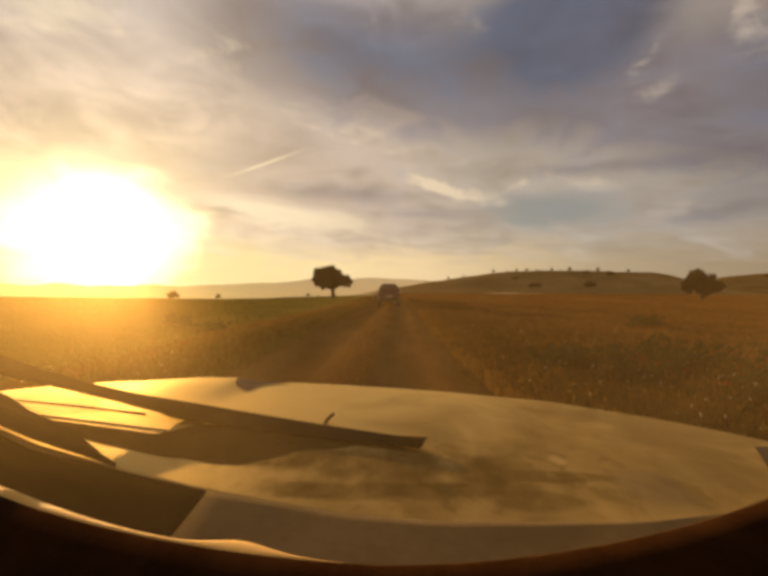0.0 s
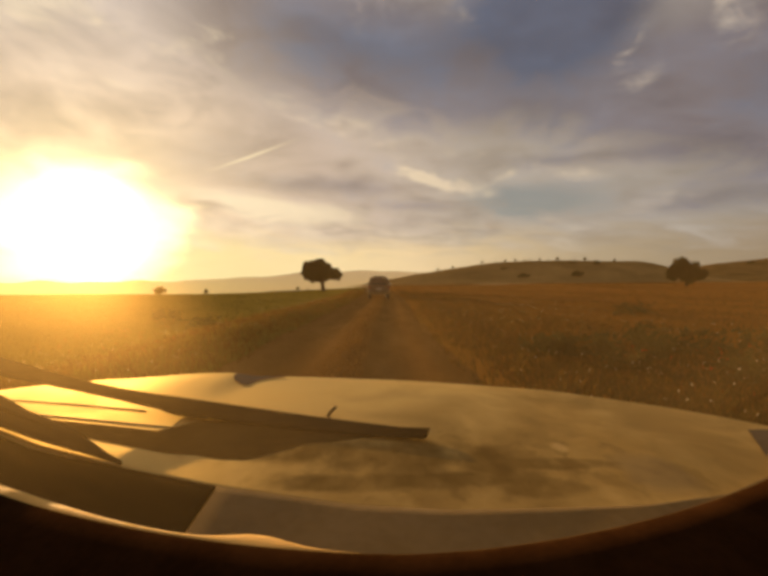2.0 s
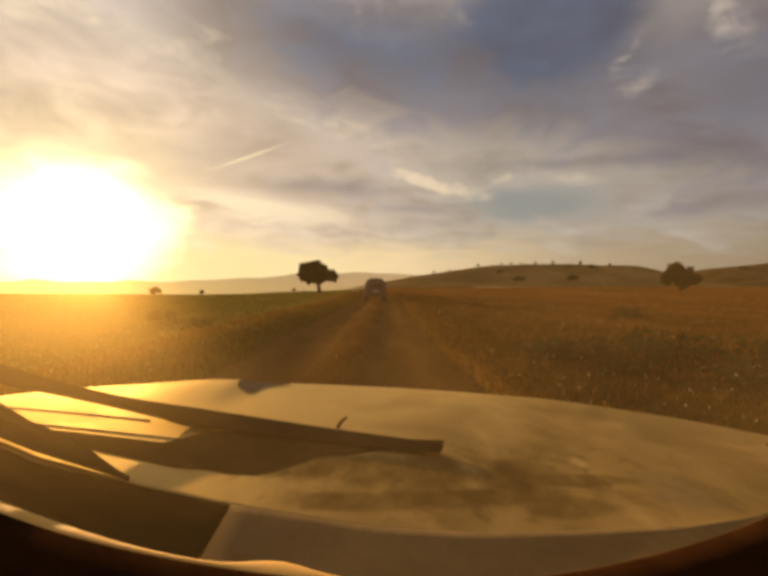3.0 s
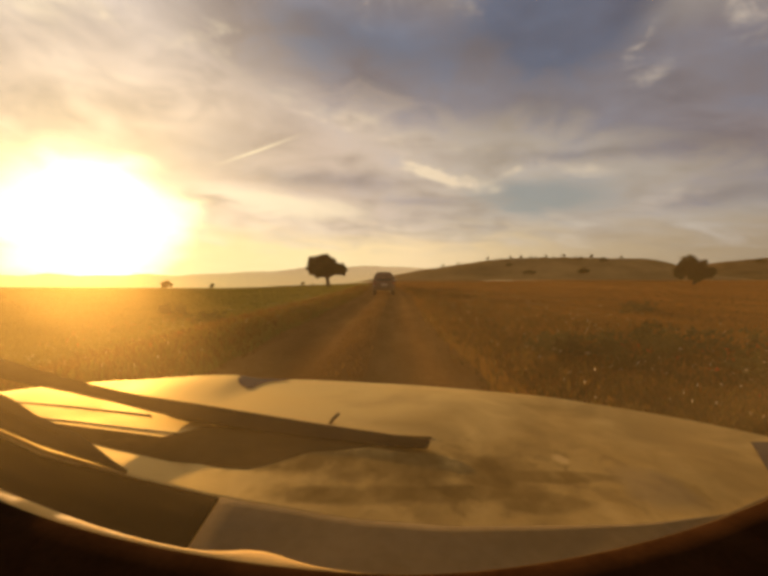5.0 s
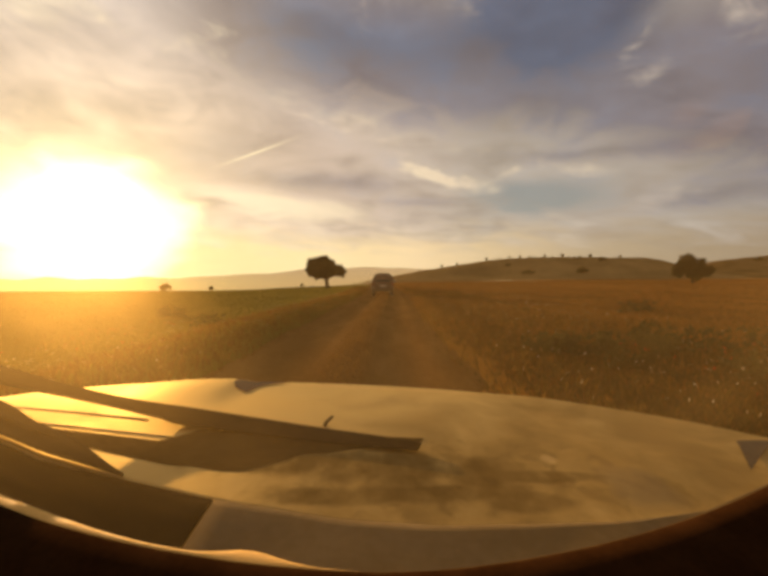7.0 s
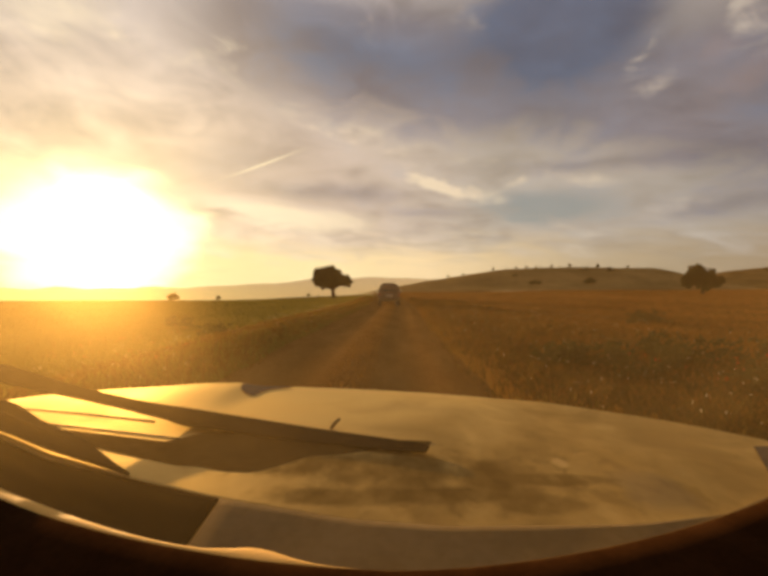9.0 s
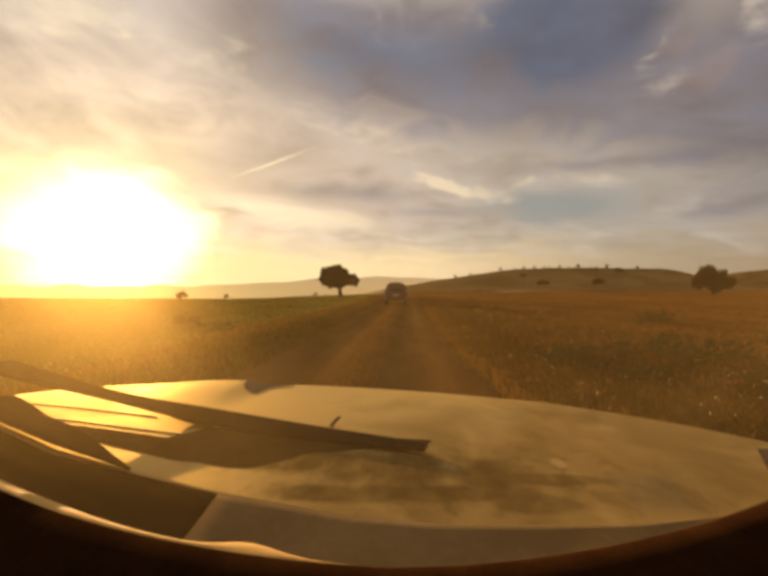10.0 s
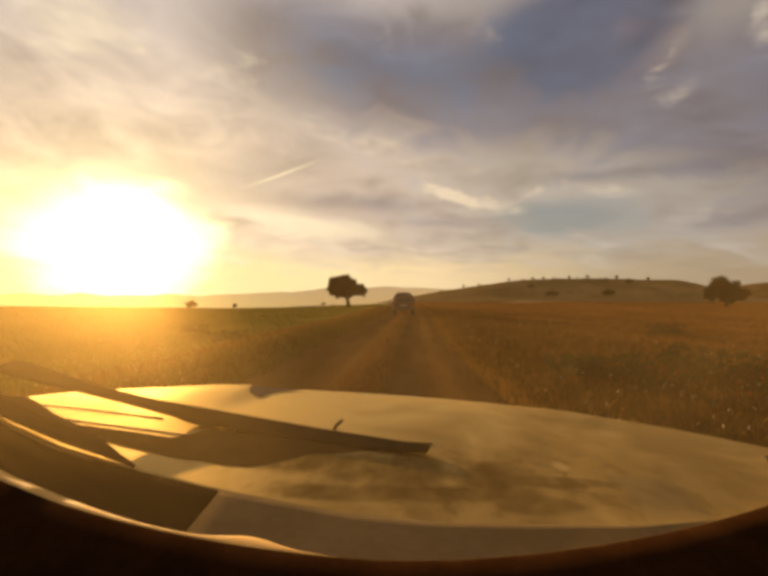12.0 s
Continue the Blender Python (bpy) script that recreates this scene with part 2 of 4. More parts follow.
def paint(n, p, place):
    """Golden-toned car paint under a film of dust, smears and right side darkened in colour."""
    dust = n.smooth(n.noise(n.scale(place, (1.5, 1.4, 1.0)), 2.4, 6, 0.6, 0.8), 0.35, 0.75)
    specks = n.smooth(n.noise(place, 90, 3), 0.58, 0.75)
    x, y, z = n.split(place)
    # Dark smears round here paint dashboard reflections and shade on the bonnet.
    px, py = n.times(n.plus(x, -0.12), 2.6), n.times(n.plus(y, -0.655), 6.2)
    near = n.plus(n.times(px, px), n.times(py, py))
    # Darker towards the right: the bonnet's dimmer side painted into its tone.
    rx, ry = n.times(n.plus(x, -0.66), 1.8), n.times(n.plus(y, -0.74), 2.6)
    veil = n.smooth(n.plus(n.noise(n.scale(place, (3.5, 3.0, 1.0)), 1.1, 5, 0.55, 0.6), n.times(n.plus(n.times(rx, rx), n.times(ry, ry)), -0.17)), -0.05, 0.62, 0.0, 1.0)
    dimmed = n.smooth(n.plus(n.noise(n.scale(place, (6.0, 4.5, 1.0)), 1.3, 5, 0.6, 0.5), n.times(n.plus(n.noise(n.scale(place, (12.0, 8.0, 1.0)), 2.0, 3, 0.5), -0.5), 0.5), n.times(near, -0.16)), 0.20, 0.64)
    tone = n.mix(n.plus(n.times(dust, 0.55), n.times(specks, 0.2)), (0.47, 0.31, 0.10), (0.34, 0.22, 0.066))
    dimmed = n.math("MAXIMUM", dimmed, veil)
    mottle = n.plus(n.noise(n.scale(place, (1.0, 0.7, 1.0)), 20, 4, 0.6, 0.3), n.times(near, -0.13))
    tone = n.mix(n.smooth(mottle, 0.44, 0.62, 0.0, 0.6), tone, (0.13, 0.078, 0.022))
    tone = n.mix(n.smooth(mottle, 0.40, 0.28, 0.0, 0.35), tone, (0.60, 0.40, 0.14))
    # dark rounded blobs painted for reflections and wiper shade, and one bluish patch
    wob = n.plus(n.noise(place, 13, 3), -0.5)
    dim_blobs = 0.0
    for cx, cy, rx, ry in ((0.03, 0.70, 0.055, 0.078), (0.147, 0.665, 0.045, 0.076), (-0.10, 0.70, 0.11, 0.065), (-0.20, 0.72, 0.08, 0.055), (0.06, 0.60, 0.15, 0.026),
                           (-0.08, 0.59, 0.11, 0.028), (0.25, 0.66, 0.10, 0.022), (0.20, 0.58, 0.07, 0.030)):
        ox, oy = n.times(n.plus(x, -cx, n.times(wob, 0.05)), 1 / rx), n.times(n.plus(y, -cy, n.times(wob, 0.035)), 1 / ry)
        dim_blobs = n.math("MAXIMUM", n.smooth(n.plus(n.times(ox, ox), n.times(oy, oy)), 1.5, 0.35), dim_blobs)
    ox, oy = n.times(n.plus(x, -0.385, n.times(wob, 0.10)), 1 / 0.05), n.times(n.plus(y, -0.625, n.times(wob, 0.05)), 1 / 0.075)
    blue_patch = n.smooth(n.plus(n.times(ox, ox), n.times(oy, oy)), 1.7, 0.0, 0.0, 0.6)
    lumps = n.smooth(n.noise(n.scale(place, (1.0, 0.6, 1.0)), 22, 4, 0.55), 0.36, 0.64)
    dim_blobs = n.times(dim_blobs, n.plus(0.62, n.times(lumps, 0.38)))
    tone = n.mix(n.times(dimmed, 0.58), tone, (0.09, 0.056, 0.018))
    tone = n.mix(n.times(veil, 0.34), tone, (0.058, 0.042, 0.019))
    tone = n.mix(blue_patch, tone, (0.135, 0.102, 0.060))
    ox, oy = n.times(n.plus(x, -0.286), 1 / 0.013), n.times(n.plus(y, -0.729), 1 / 0.02)
    drop = n.smooth(n.plus(n.times(ox, ox), n.times(oy, oy)), 1.6, 0.2, 0.0, 0.6)
    tone = n.mix(drop, tone, (0.52, 0.36, 0.15))
    n.put(p["Base Color"], n.mix(n.times(dim_blobs, 0.74), tone, (0.062, 0.037, 0.010)))
    dimmed = n.math("MAXIMUM", dimmed, n.math("MAXIMUM", n.times(dim_blobs, 1.1), n.times(blue_patch, 0.8)))
    n.put(p["Normal"], n.bump(n.noise(place, 5, 3), 0.04, 0.02))
    gloss = n.add("ShaderNodeBsdfGlossy")
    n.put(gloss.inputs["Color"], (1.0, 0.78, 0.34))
    n.put(gloss.inputs["Roughness"], n.smooth(n.plus(dust, n.times(dimmed, 0.6)), 0.0, 1.2, 0.60, 0.74))
    edge = n.add("ShaderNodeFresnel")
    edge.inputs["IOR"].default_value = 1.5
    mix = n.add("ShaderNodeMixShader")
    n.put(mix.inputs[0], n.times(edge.outputs[0], n.smooth(dimmed, 0.0, 1.2, 0.86, 0.12)))
    n.tree.links.new(matte(n, p), mix.inputs[1])
    n.tree.links.new(gloss.outputs[0], mix.inputs[2])
    return mix.outputs[0]


def windscreen_dust(n, p, place):
    """Clear glass with a thin film of dust that catches the low sun."""
    veil = n.noise(n.scale(place, (1.0, 1.0, 0.7)), 4.0, 6, 0.6, 0.6)
    spots = n.smooth(n.noise(place, 42, 2, 0.4), 0.68, 0.8)
    # Thinner towards the foot of the glass.
    low_fade = n.smooth(n.plus(n.split(place)[2], n.times(veil, 0.10)), 1.08, 1.30, 0.54, 1.0)
    fac = n.times(n.plus(n.smooth(veil, 0.3, 0.8, 0.016, 0.038), n.times(spots, 0.014)), low_fade)
    clear = n.add("ShaderNodeBsdfTransparent")
    grit = n.add("ShaderNodeBsdfTranslucent")
    # Gold tints here and below carry the warm flare as well as the dust.
    n.put(grit.inputs["Color"], (1.0, 0.69, 0.30))
    glare = n.add("ShaderNodeBsdfRefraction")
    n.put(glare.inputs["Color"], (1.0, 0.73, 0.30))
    glare.inputs["Roughness"].default_value, glare.inputs["IOR"].default_value = 0.9, 1.12
    wide = n.add("ShaderNodeBsdfRefraction")
    glare.distribution = wide.distribution = "BECKMANN"
    n.put(wide.inputs["Color"], (1.0, 0.70, 0.28))
    wide.inputs["Roughness"].default_value, wide.inputs["IOR"].default_value = 1.0, 1.28
    first, second, third = (n.add("ShaderNodeMixShader") for _ in range(3))
    n.put(first.inputs[0], fac)
    n.tree.links.new(clear.outputs[0], first.inputs[1])
    n.tree.links.new(grit.outputs[0], first.inputs[2])
    n.put(second.inputs[0], n.times(n.smooth(veil, 0.3, 0.8, 0.004, 0.0085), low_fade))
    n.tree.links.new(first.outputs[0], second.inputs[1])
    n.tree.links.new(glare.outputs[0], second.inputs[2])
    n.put(third.inputs[0], n.times(n.smooth(veil, 0.3, 0.8, 0.008, 0.0145), low_fade))
    n.tree.links.new(second.outputs[0], third.inputs[1])
    n.tree.links.new(wide.outputs[0], third.inputs[2])
    return third.outputs[0]


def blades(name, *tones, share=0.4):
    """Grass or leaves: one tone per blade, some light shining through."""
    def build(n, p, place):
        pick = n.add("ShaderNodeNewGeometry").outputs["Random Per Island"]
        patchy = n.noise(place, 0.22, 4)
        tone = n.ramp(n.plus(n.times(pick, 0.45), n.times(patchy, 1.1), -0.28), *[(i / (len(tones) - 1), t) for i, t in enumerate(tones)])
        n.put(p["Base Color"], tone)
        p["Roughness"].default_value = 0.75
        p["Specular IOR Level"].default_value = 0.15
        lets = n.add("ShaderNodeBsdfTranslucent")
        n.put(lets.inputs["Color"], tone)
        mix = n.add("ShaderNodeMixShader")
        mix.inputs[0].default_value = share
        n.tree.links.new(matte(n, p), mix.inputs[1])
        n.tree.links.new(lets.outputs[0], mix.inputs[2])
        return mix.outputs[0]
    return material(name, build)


def field(n, p, place):
    """Grassland: green to the west of the track, dry ochre to the east, in drifts."""
    x, y, z = n.split(place)
    drift = n.noise(n.scale(place, (0.035, 0.012, 0.0)), 1.0, 6, 0.6, 0.4)
    tuft = n.noise(n.scale(place, (1.0, 0.35, 0.0)), 0.55, 6, 0.65)
    east = n.smooth(n.plus(x, n.times(n.plus(drift, -0.5), 14.0), n.times(y, 0.05)), -1.0, 2.0)
    green = n.ramp(n.plus(n.times(drift, 0.7), n.times(tuft, 0.3)), (0.3, (0.080, 0.073, 0.014)), (0.5, (0.136, 0.110, 0.020)), (0.72, (0.230, 0.160, 0.034)))
    dry = n.ramp(n.plus(n.times(drift, 0.6), n.times(tuft, 0.4)), (0.32, (0.106, 0.055, 0.012)), (0.5, (0.208, 0.085, 0.016)), (0.72, (0.296, 0.134, 0.030)))
    n.put(p["Base Color"], n.mix(east, green, dry))
    p["Roughness"].default_value = 0.95
    p["Specular IOR Level"].default_value = 0.1
    n.put(p["Normal"], n.bump(tuft, 0.7, 0.25))
    return matte(n, p)


def dirt(n, p, place):
    x, y, z = n.split(place)
    stain = n.noise(n.scale(place, (1.0, 0.25, 1.0)), 1.1, 6, 0.6)
    grit = n.noise(place, 14, 5, 0.6)
    n.put(p["Base Color"], n.ramp(n.plus(n.times(stain, 0.65), n.times(grit, 0.35)), (0.3, (0.098, 0.050, 0.013)), (0.5, (0.145, 0.075, 0.021)), (0.72, (0.215, 0.116, 0.036))))
    p["Roughness"].default_value = 0.95
    p["Specular IOR Level"].default_value = 0.02
    n.put(p["Normal"], n.bump(grit, 0.6, 0.03))
    return matte(n, p)


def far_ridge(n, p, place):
    """Hills many kilometres off, the lit evening dust painted into their glow."""
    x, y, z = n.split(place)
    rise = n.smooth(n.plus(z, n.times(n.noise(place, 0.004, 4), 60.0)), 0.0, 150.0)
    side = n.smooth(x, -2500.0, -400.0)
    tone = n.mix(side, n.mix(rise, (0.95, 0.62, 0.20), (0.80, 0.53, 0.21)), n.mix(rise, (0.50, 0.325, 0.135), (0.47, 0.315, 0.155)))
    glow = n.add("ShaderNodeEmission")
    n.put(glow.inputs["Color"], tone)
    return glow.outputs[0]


paint_m = material("dusty_gold_paint", paint)
glass_dust_m = material("dusty_glass", windscreen_dust)
rubber_m = plain("black_rubber", (0.010, 0.009, 0.008), (0.02, 0.017, 0.013), 0.7, 6, relief=0.02, shine=0)
# Black copy of the cowl plastic, for the cowl's shaded left end.
cowl_shade_m = plain("shaded_cowl_plastic", (0.006, 0.004, 0.0025), (0.012, 0.008, 0.005), 0.7, 7, relief=0.05, shine=0)
cowl_m = plain("grey_plastic", (0.12, 0.087, 0.045), (0.17, 0.125, 0.068), 0.7, 7, relief=0.05, shine=0)
dash_m = plain("brown_black_dash", (0.024, 0.010, 0.0035), (0.040, 0.017, 0.006), 0.8, 14, relief=0.1, shine=0)
# Pale tan carries the sun on the dashboard's leading edge.
rim_m = plain("sunlit_tan_trim", (0.46, 0.27, 0.07), (0.60, 0.36, 0.10), 0.85, 9, shine=0.1)
wiper_shade_m = plain("grey_brown_wiper_shade", (0.036, 0.022, 0.008), (0.066, 0.042, 0.016), 0.7, 6, shine=0)
gap_m = plain("panel_gap_black", (0.01, 0.008, 0.006), (0.02, 0.015, 0.01), 0.9)
ridge_shade_m = plain("grey_ridge_shade", (0.085, 0.075, 0.066), (0.12, 0.105, 0.09), 0.5, shine=0)
notch_m = plain("shaded_notch", (0.05, 0.046, 0.040), (0.08, 0.072, 0.06), 0.6, shine=0)
tyre_m = plain("tyre_rubber", (0.015, 0.014, 0.012), (0.05, 0.04, 0.03), 0.85, 12, relief=0.5)
steel_m = plain("dull_steel", (0.35, 0.34, 0.32), (0.5, 0.48, 0.44), 0.4, 10, metal=0.9)
body_m = plain("dark_dusty_body", (0.15, 0.105, 0.07), (0.22, 0.16, 0.11), 0.45, 3, shine=0)
pale_body_m = plain("pale_body_tone", (0.40, 0.36, 0.29), (0.55, 0.5, 0.4), 0.45, 3, shine=0)
tint_m = plain("tinted_glass", (0.03, 0.025, 0.02), (0.05, 0.04, 0.03), 0.35, 4, relief=0.0)
lamp_m = plain("red_lens", (0.28, 0.02, 0.01), (0.4, 0.035, 0.02), 0.25)
bark_m = plain("bark", (0.035, 0.024, 0.015), (0.085, 0.058, 0.035), 0.9, 3, relief=0.8, shine=0)
field_m = material("grassland", field)
dirt_m = material("dirt_track", dirt)
hill_m = plain("hill_scrub", (0.15, 0.098, 0.036), (0.25, 0.16, 0.06), 0.95, 0.02, relief=0.6, shine=0)
# Darker copy of the hill tone, dimming the slope that faces the sun.
shaded_hill_m = plain("shaded_hill_scrub", (0.075, 0.05, 0.019), (0.14, 0.092, 0.036), 0.95, 0.03, relief=0.6, shine=0)
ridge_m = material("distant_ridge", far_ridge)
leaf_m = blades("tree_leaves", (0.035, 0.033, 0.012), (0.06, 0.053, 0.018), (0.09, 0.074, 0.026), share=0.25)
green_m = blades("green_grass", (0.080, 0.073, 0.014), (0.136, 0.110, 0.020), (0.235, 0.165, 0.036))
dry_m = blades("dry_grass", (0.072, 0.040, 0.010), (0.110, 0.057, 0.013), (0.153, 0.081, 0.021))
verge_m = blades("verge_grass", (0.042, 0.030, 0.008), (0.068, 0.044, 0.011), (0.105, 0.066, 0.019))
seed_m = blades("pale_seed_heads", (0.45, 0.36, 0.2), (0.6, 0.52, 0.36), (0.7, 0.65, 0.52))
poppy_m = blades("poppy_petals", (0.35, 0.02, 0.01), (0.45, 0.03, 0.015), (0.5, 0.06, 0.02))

# ---- building helpers ----


def part(name, bm, mat, parent=None, label="", smooth=True):
    """Links a bmesh as one mesh object, under a thing or a part."""
    mesh = bpy.data.meshes.new(name)
    bm.normal_update()
    bm.to_mesh(mesh)
    bm.free()
    mesh.materials.append(mat)
    if smooth:
        mesh.polygons.foreach_set("use_smooth", [True] * len(mesh.polygons))
    ob = new(name, mesh)
    ob.parent = parent
    if label:
        tagged(ob, label)
    return ob


def grid(nu, nv, at):
    """A sheet of nu x nv cells; at(u, v) gives the place for 0..1."""
    bm = bmesh.new()
    rows = [[bm.verts.new(at(i / nu, j / nv)) for i in range(nu + 1)] for j in range(nv + 1)]
    for j in range(nv):
        for i in range(nu):
            bm.faces.new((rows[j][i], rows[j][i + 1], rows[j + 1][i + 1], rows[j + 1][i]))
    return bm


def thick(bm, depth):
    """Gives a sheet thickness downwards along its normals."""
    bm.normal_update()
    bmesh.ops.solidify(bm, geom=bm.faces[:], thickness=depth)
    return bm


def tube(path, radii, sides=8, bm=None, flat=1.0):
    """A tapered rod along a path; flat squeezes its section upright."""
    bm = bm or bmesh.new()
    rings = []
    path = [Vector(p) for p in path]
    for i, p in enumerate(path):
        way = (path[min(i + 1, len(path) - 1)] - path[max(i - 1, 0)]).normalized()
        side = way.cross(Vector((0, 0, 1)))
        side = side.normalized() if side.length > 1e-3 else Vector((1, 0, 0))
        up = side.cross(way).normalized()
        r = radii[i] if isinstance(radii, (list, tuple)) else radii
        rings.append([bm.verts.new(p + r * (side * math.cos(a) + up * math.sin(a) * flat)) for a in (2 * math.pi * k / sides for k in range(sides))])
    for a, b in zip(rings, rings[1:]):
        for k in range(sides):
            bm.faces.new((a[k], a[(k + 1) % sides], b[(k + 1) % sides], b[k]))
    bm.faces.new(list(reversed(rings[0])))
    bm.faces.new(rings[-1])
    return bm


def block(size, at=(0, 0, 0), bevel=0.0, bm=None):
    bm = bm or bmesh.new()
    made = bmesh.ops.create_cube(bm, size=1.0, matrix=Matrix.Translation(at) @ Matrix.Diagonal((*size, 1)))
    if bevel:
        edges = list({e for v in made["verts"] for e in v.link_edges})
        bmesh.ops.bevel(bm, geom=edges, offset=bevel, segments=2, profile=0.6, affect="EDGES")
    return bm


def step(v, a, b):
    t = min(1.0, max(0.0, (v - a) / (b - a)))
    return t * t * (3 - 2 * t)


# ---- ground, track and hills ----


def track_x(y):
    """The middle of the dirt track: straight past the cars, then easing away to the west."""
    return -0.62 + 0.5 * step(y, 8, 34) - 0.0008 * max(0.0, y - 34) ** 1.9


def land(x, y):
    """Height of the open ground."""
    rise = 0.72 * (1 - math.exp(-(max(y, 0.0) / 62) ** 2))
    across = max(-150.0, min(110.0, x))
    rise += (0.047 if across < 0 else 0.009) * across * step(y, 25, 110)
    rise -= 0.065 * max(0.0, -across - 48) * step(y, 60, 140)
    rise -= 45 * step(y, 190, 700) * step(x, 10, -90)
    rise += 0.35 * noise.noise((x * 0.03, y * 0.03, 3.0)) * step(abs(y), 14, 80)
    return rise + 0.07 * noise.noise((x * 0.35, y * 0.2, 0.0))


def ground_z(x, y):
    off = x - track_x(y)
    z = land(x, y)
    bank = 0.16 * math.exp(-((off + 3.1) / 0.7) ** 2) + 0.10 * math.exp(-((off - 2.6) / 0.6) ** 2)
    return z + bank * step(y, -30, 4) - 0.16 * step(abs(off), 2.1, 1.5) * step(y, 190, 150)


def track_z(x, y):
    off = x - track_x(y)
    ruts = 0.075 * math.exp(-((off + 0.88) / 0.42) ** 4) + 0.075 * math.exp(-((off - 0.88) / 0.42) ** 4)
    return land(x, y) - 0.03 - ruts + 0.045 * math.exp(-(off / 0.3) ** 2) + 0.02 * noise.noise((x * 1.7, y * 0.8, 7.0))


def stretch(t, near, far):
    """-1..1 to metres: fine steps near the middle, wide ones far off."""
    return math.copysign(near * abs(t) + far * abs(t) ** 5, t)


bm = grid(260, 300, lambda u, v: (lambda x, y: (x, y, ground_z(x, y)))(stretch(2 * u - 1, 26, 3600) - 0.6, stretch(2 * v - 1, 60, 4000) + 14))
tagged(part("ground", bm, field_m), "open grassland, green and dry ochre, rolling gently to the hills", "ground", kind="structure")
bm = grid(56, 420, lambda u, v: (lambda y: (track_x(y) + 3.9 * (u - 0.5), y, track_z(track_x(y) + 3.9 * (u - 0.5), y)))(-25 + 40 * v + 150 * v ** 3))
tagged(part("dirt_track", bm, dirt_m), "rutted brown dirt track with a grassy middle ridge", "track", kind="structure")


def hill(name, label, x0, x1, x2, x3, y0, depth, height, base, rough, mat):
    """A long hill: rises from x0 to x1, level to x2, falls to x3."""
    def at(u, v):
        x, y = x0 + (x3 - x0) * u, y0 + depth * (2 * v - 1)
        h = height * min(math.sin(math.pi / 2 * min(1.0, (x - x0) / (x1 - x0))), step(x, x3, x2) ** 0.8) * math.exp(-((2 * v - 1) * 1.55) ** 2)
        h *= 1 + rough * noise.noise((x * 0.02, y * 0.012, 2.0)) + 0.35 * rough * noise.noise((x * 0.08, y * 0.05, 9.0))
        return x, y, base + h
    ob = part(name, grid(120, 40, at), mat)
    tagged(ob, label, "hill", kind="structure")
    return at


HILL = (-30.0, 338.0)          # the hill's west and east ends
ridge = hill("hill_1", "long low hill with brown scrub and a flat wooded top", HILL[0], 190, 272, HILL[1], 470, 150, 27.6, 0.0, 0.06, hill_m)


def hill_u(x):
    return (x - HILL[0]) / (HILL[1] - HILL[0])


shoulder = hill("hill_2", "brown scrub hill rising beyond the fields", 360, 660, 900, 1200, 640, 220, 43, 0.0, 0.06, shaded_hill_m)


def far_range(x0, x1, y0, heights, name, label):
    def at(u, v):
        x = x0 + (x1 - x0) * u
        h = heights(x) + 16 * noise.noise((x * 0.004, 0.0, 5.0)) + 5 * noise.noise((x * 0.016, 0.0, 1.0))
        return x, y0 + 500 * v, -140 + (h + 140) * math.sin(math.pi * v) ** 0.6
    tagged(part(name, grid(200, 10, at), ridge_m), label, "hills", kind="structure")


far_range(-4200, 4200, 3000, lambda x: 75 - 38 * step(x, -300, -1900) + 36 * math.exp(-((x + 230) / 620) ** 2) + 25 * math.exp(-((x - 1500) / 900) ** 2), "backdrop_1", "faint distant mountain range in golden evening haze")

# a thin pale strip across the western plain
tagged(part("pale_strip", grid(60, 2, lambda u, v: (lambda x, y: (x, y, land(x, y) + 0.12))(-95 + 72 * u, 158 + 10 * v + 12 * u)), seed_m), "thin pale strip across the plain", "field", kind="structure")

# ---- the car that carries the view ----
own_car = tagged(new("car"), "dusty car parked astride the track, wipers laid on its bonnet", "car")
CAR_X = -0.10


def nose(x):
    """How far ahead the bonnet reaches at x."""
    t = (x - CAR_X) / 0.82
    return 1.30 - 0.12 * t - 0.17 * t * t


def crown(x):
    t = (x - CAR_X) / 0.82
    return 0.9374 - 0.0084 * t + 0.0105 * t * t - 0.0035 * t ** 3 - 0.0157 * t ** 4 + 0.003 * math.exp(-((x - 0.43) / 0.07) ** 2)


def dash_y(x):
    """The curved leading edge of the dashboard."""
    return 0.400 + (0.496 * x ** 1.64 if x > 0 else 0.427 * (-x) ** 1.79)


def cowl_top(x):
    """Where the cowl ends and the bonnet begins."""
    rear = float(np.interp(x, (-1.1, -0.824, -0.615, -0.484, -0.379, -0.268, -0.16, -0.064, 0.058, 0.179, 0.30, 0.42, 0.95),
                           (1.02, 0.830, 0.710, 0.655, 0.615, 0.574, 0.544, 0.518, 0.504, 0.507, 0.512, 0.535, 0.80)))
    return max(rear, dash_y(x) + 0.012)


def bonnet_at(x, k):
    """k from 0 at the cowl to 1 at the tip, then over the nose."""
    rear = cowl_top(x) - 0.004
    front = nose(x) - 0.012
    # a ridge that only swells up towards the tip
    z = crown(x) + 0.010 * step(x, -0.40, -0.50) * step(x, -0.80, -0.55) * step(k, 0.45, 0.95) + 0.012 * min(1.0, k)
    if k <= 1:
        y = rear + (front - rear) * k
        return Vector((x, y, z + 0.024 * (1 - k) ** 1.5 + 0.004 * math.sin(math.pi * k)))
    a = (k - 1) * math.pi / 2
    return Vector((x, front + 0.09 * math.sin(a), z - 0.08 * (1 - math.cos(a))))


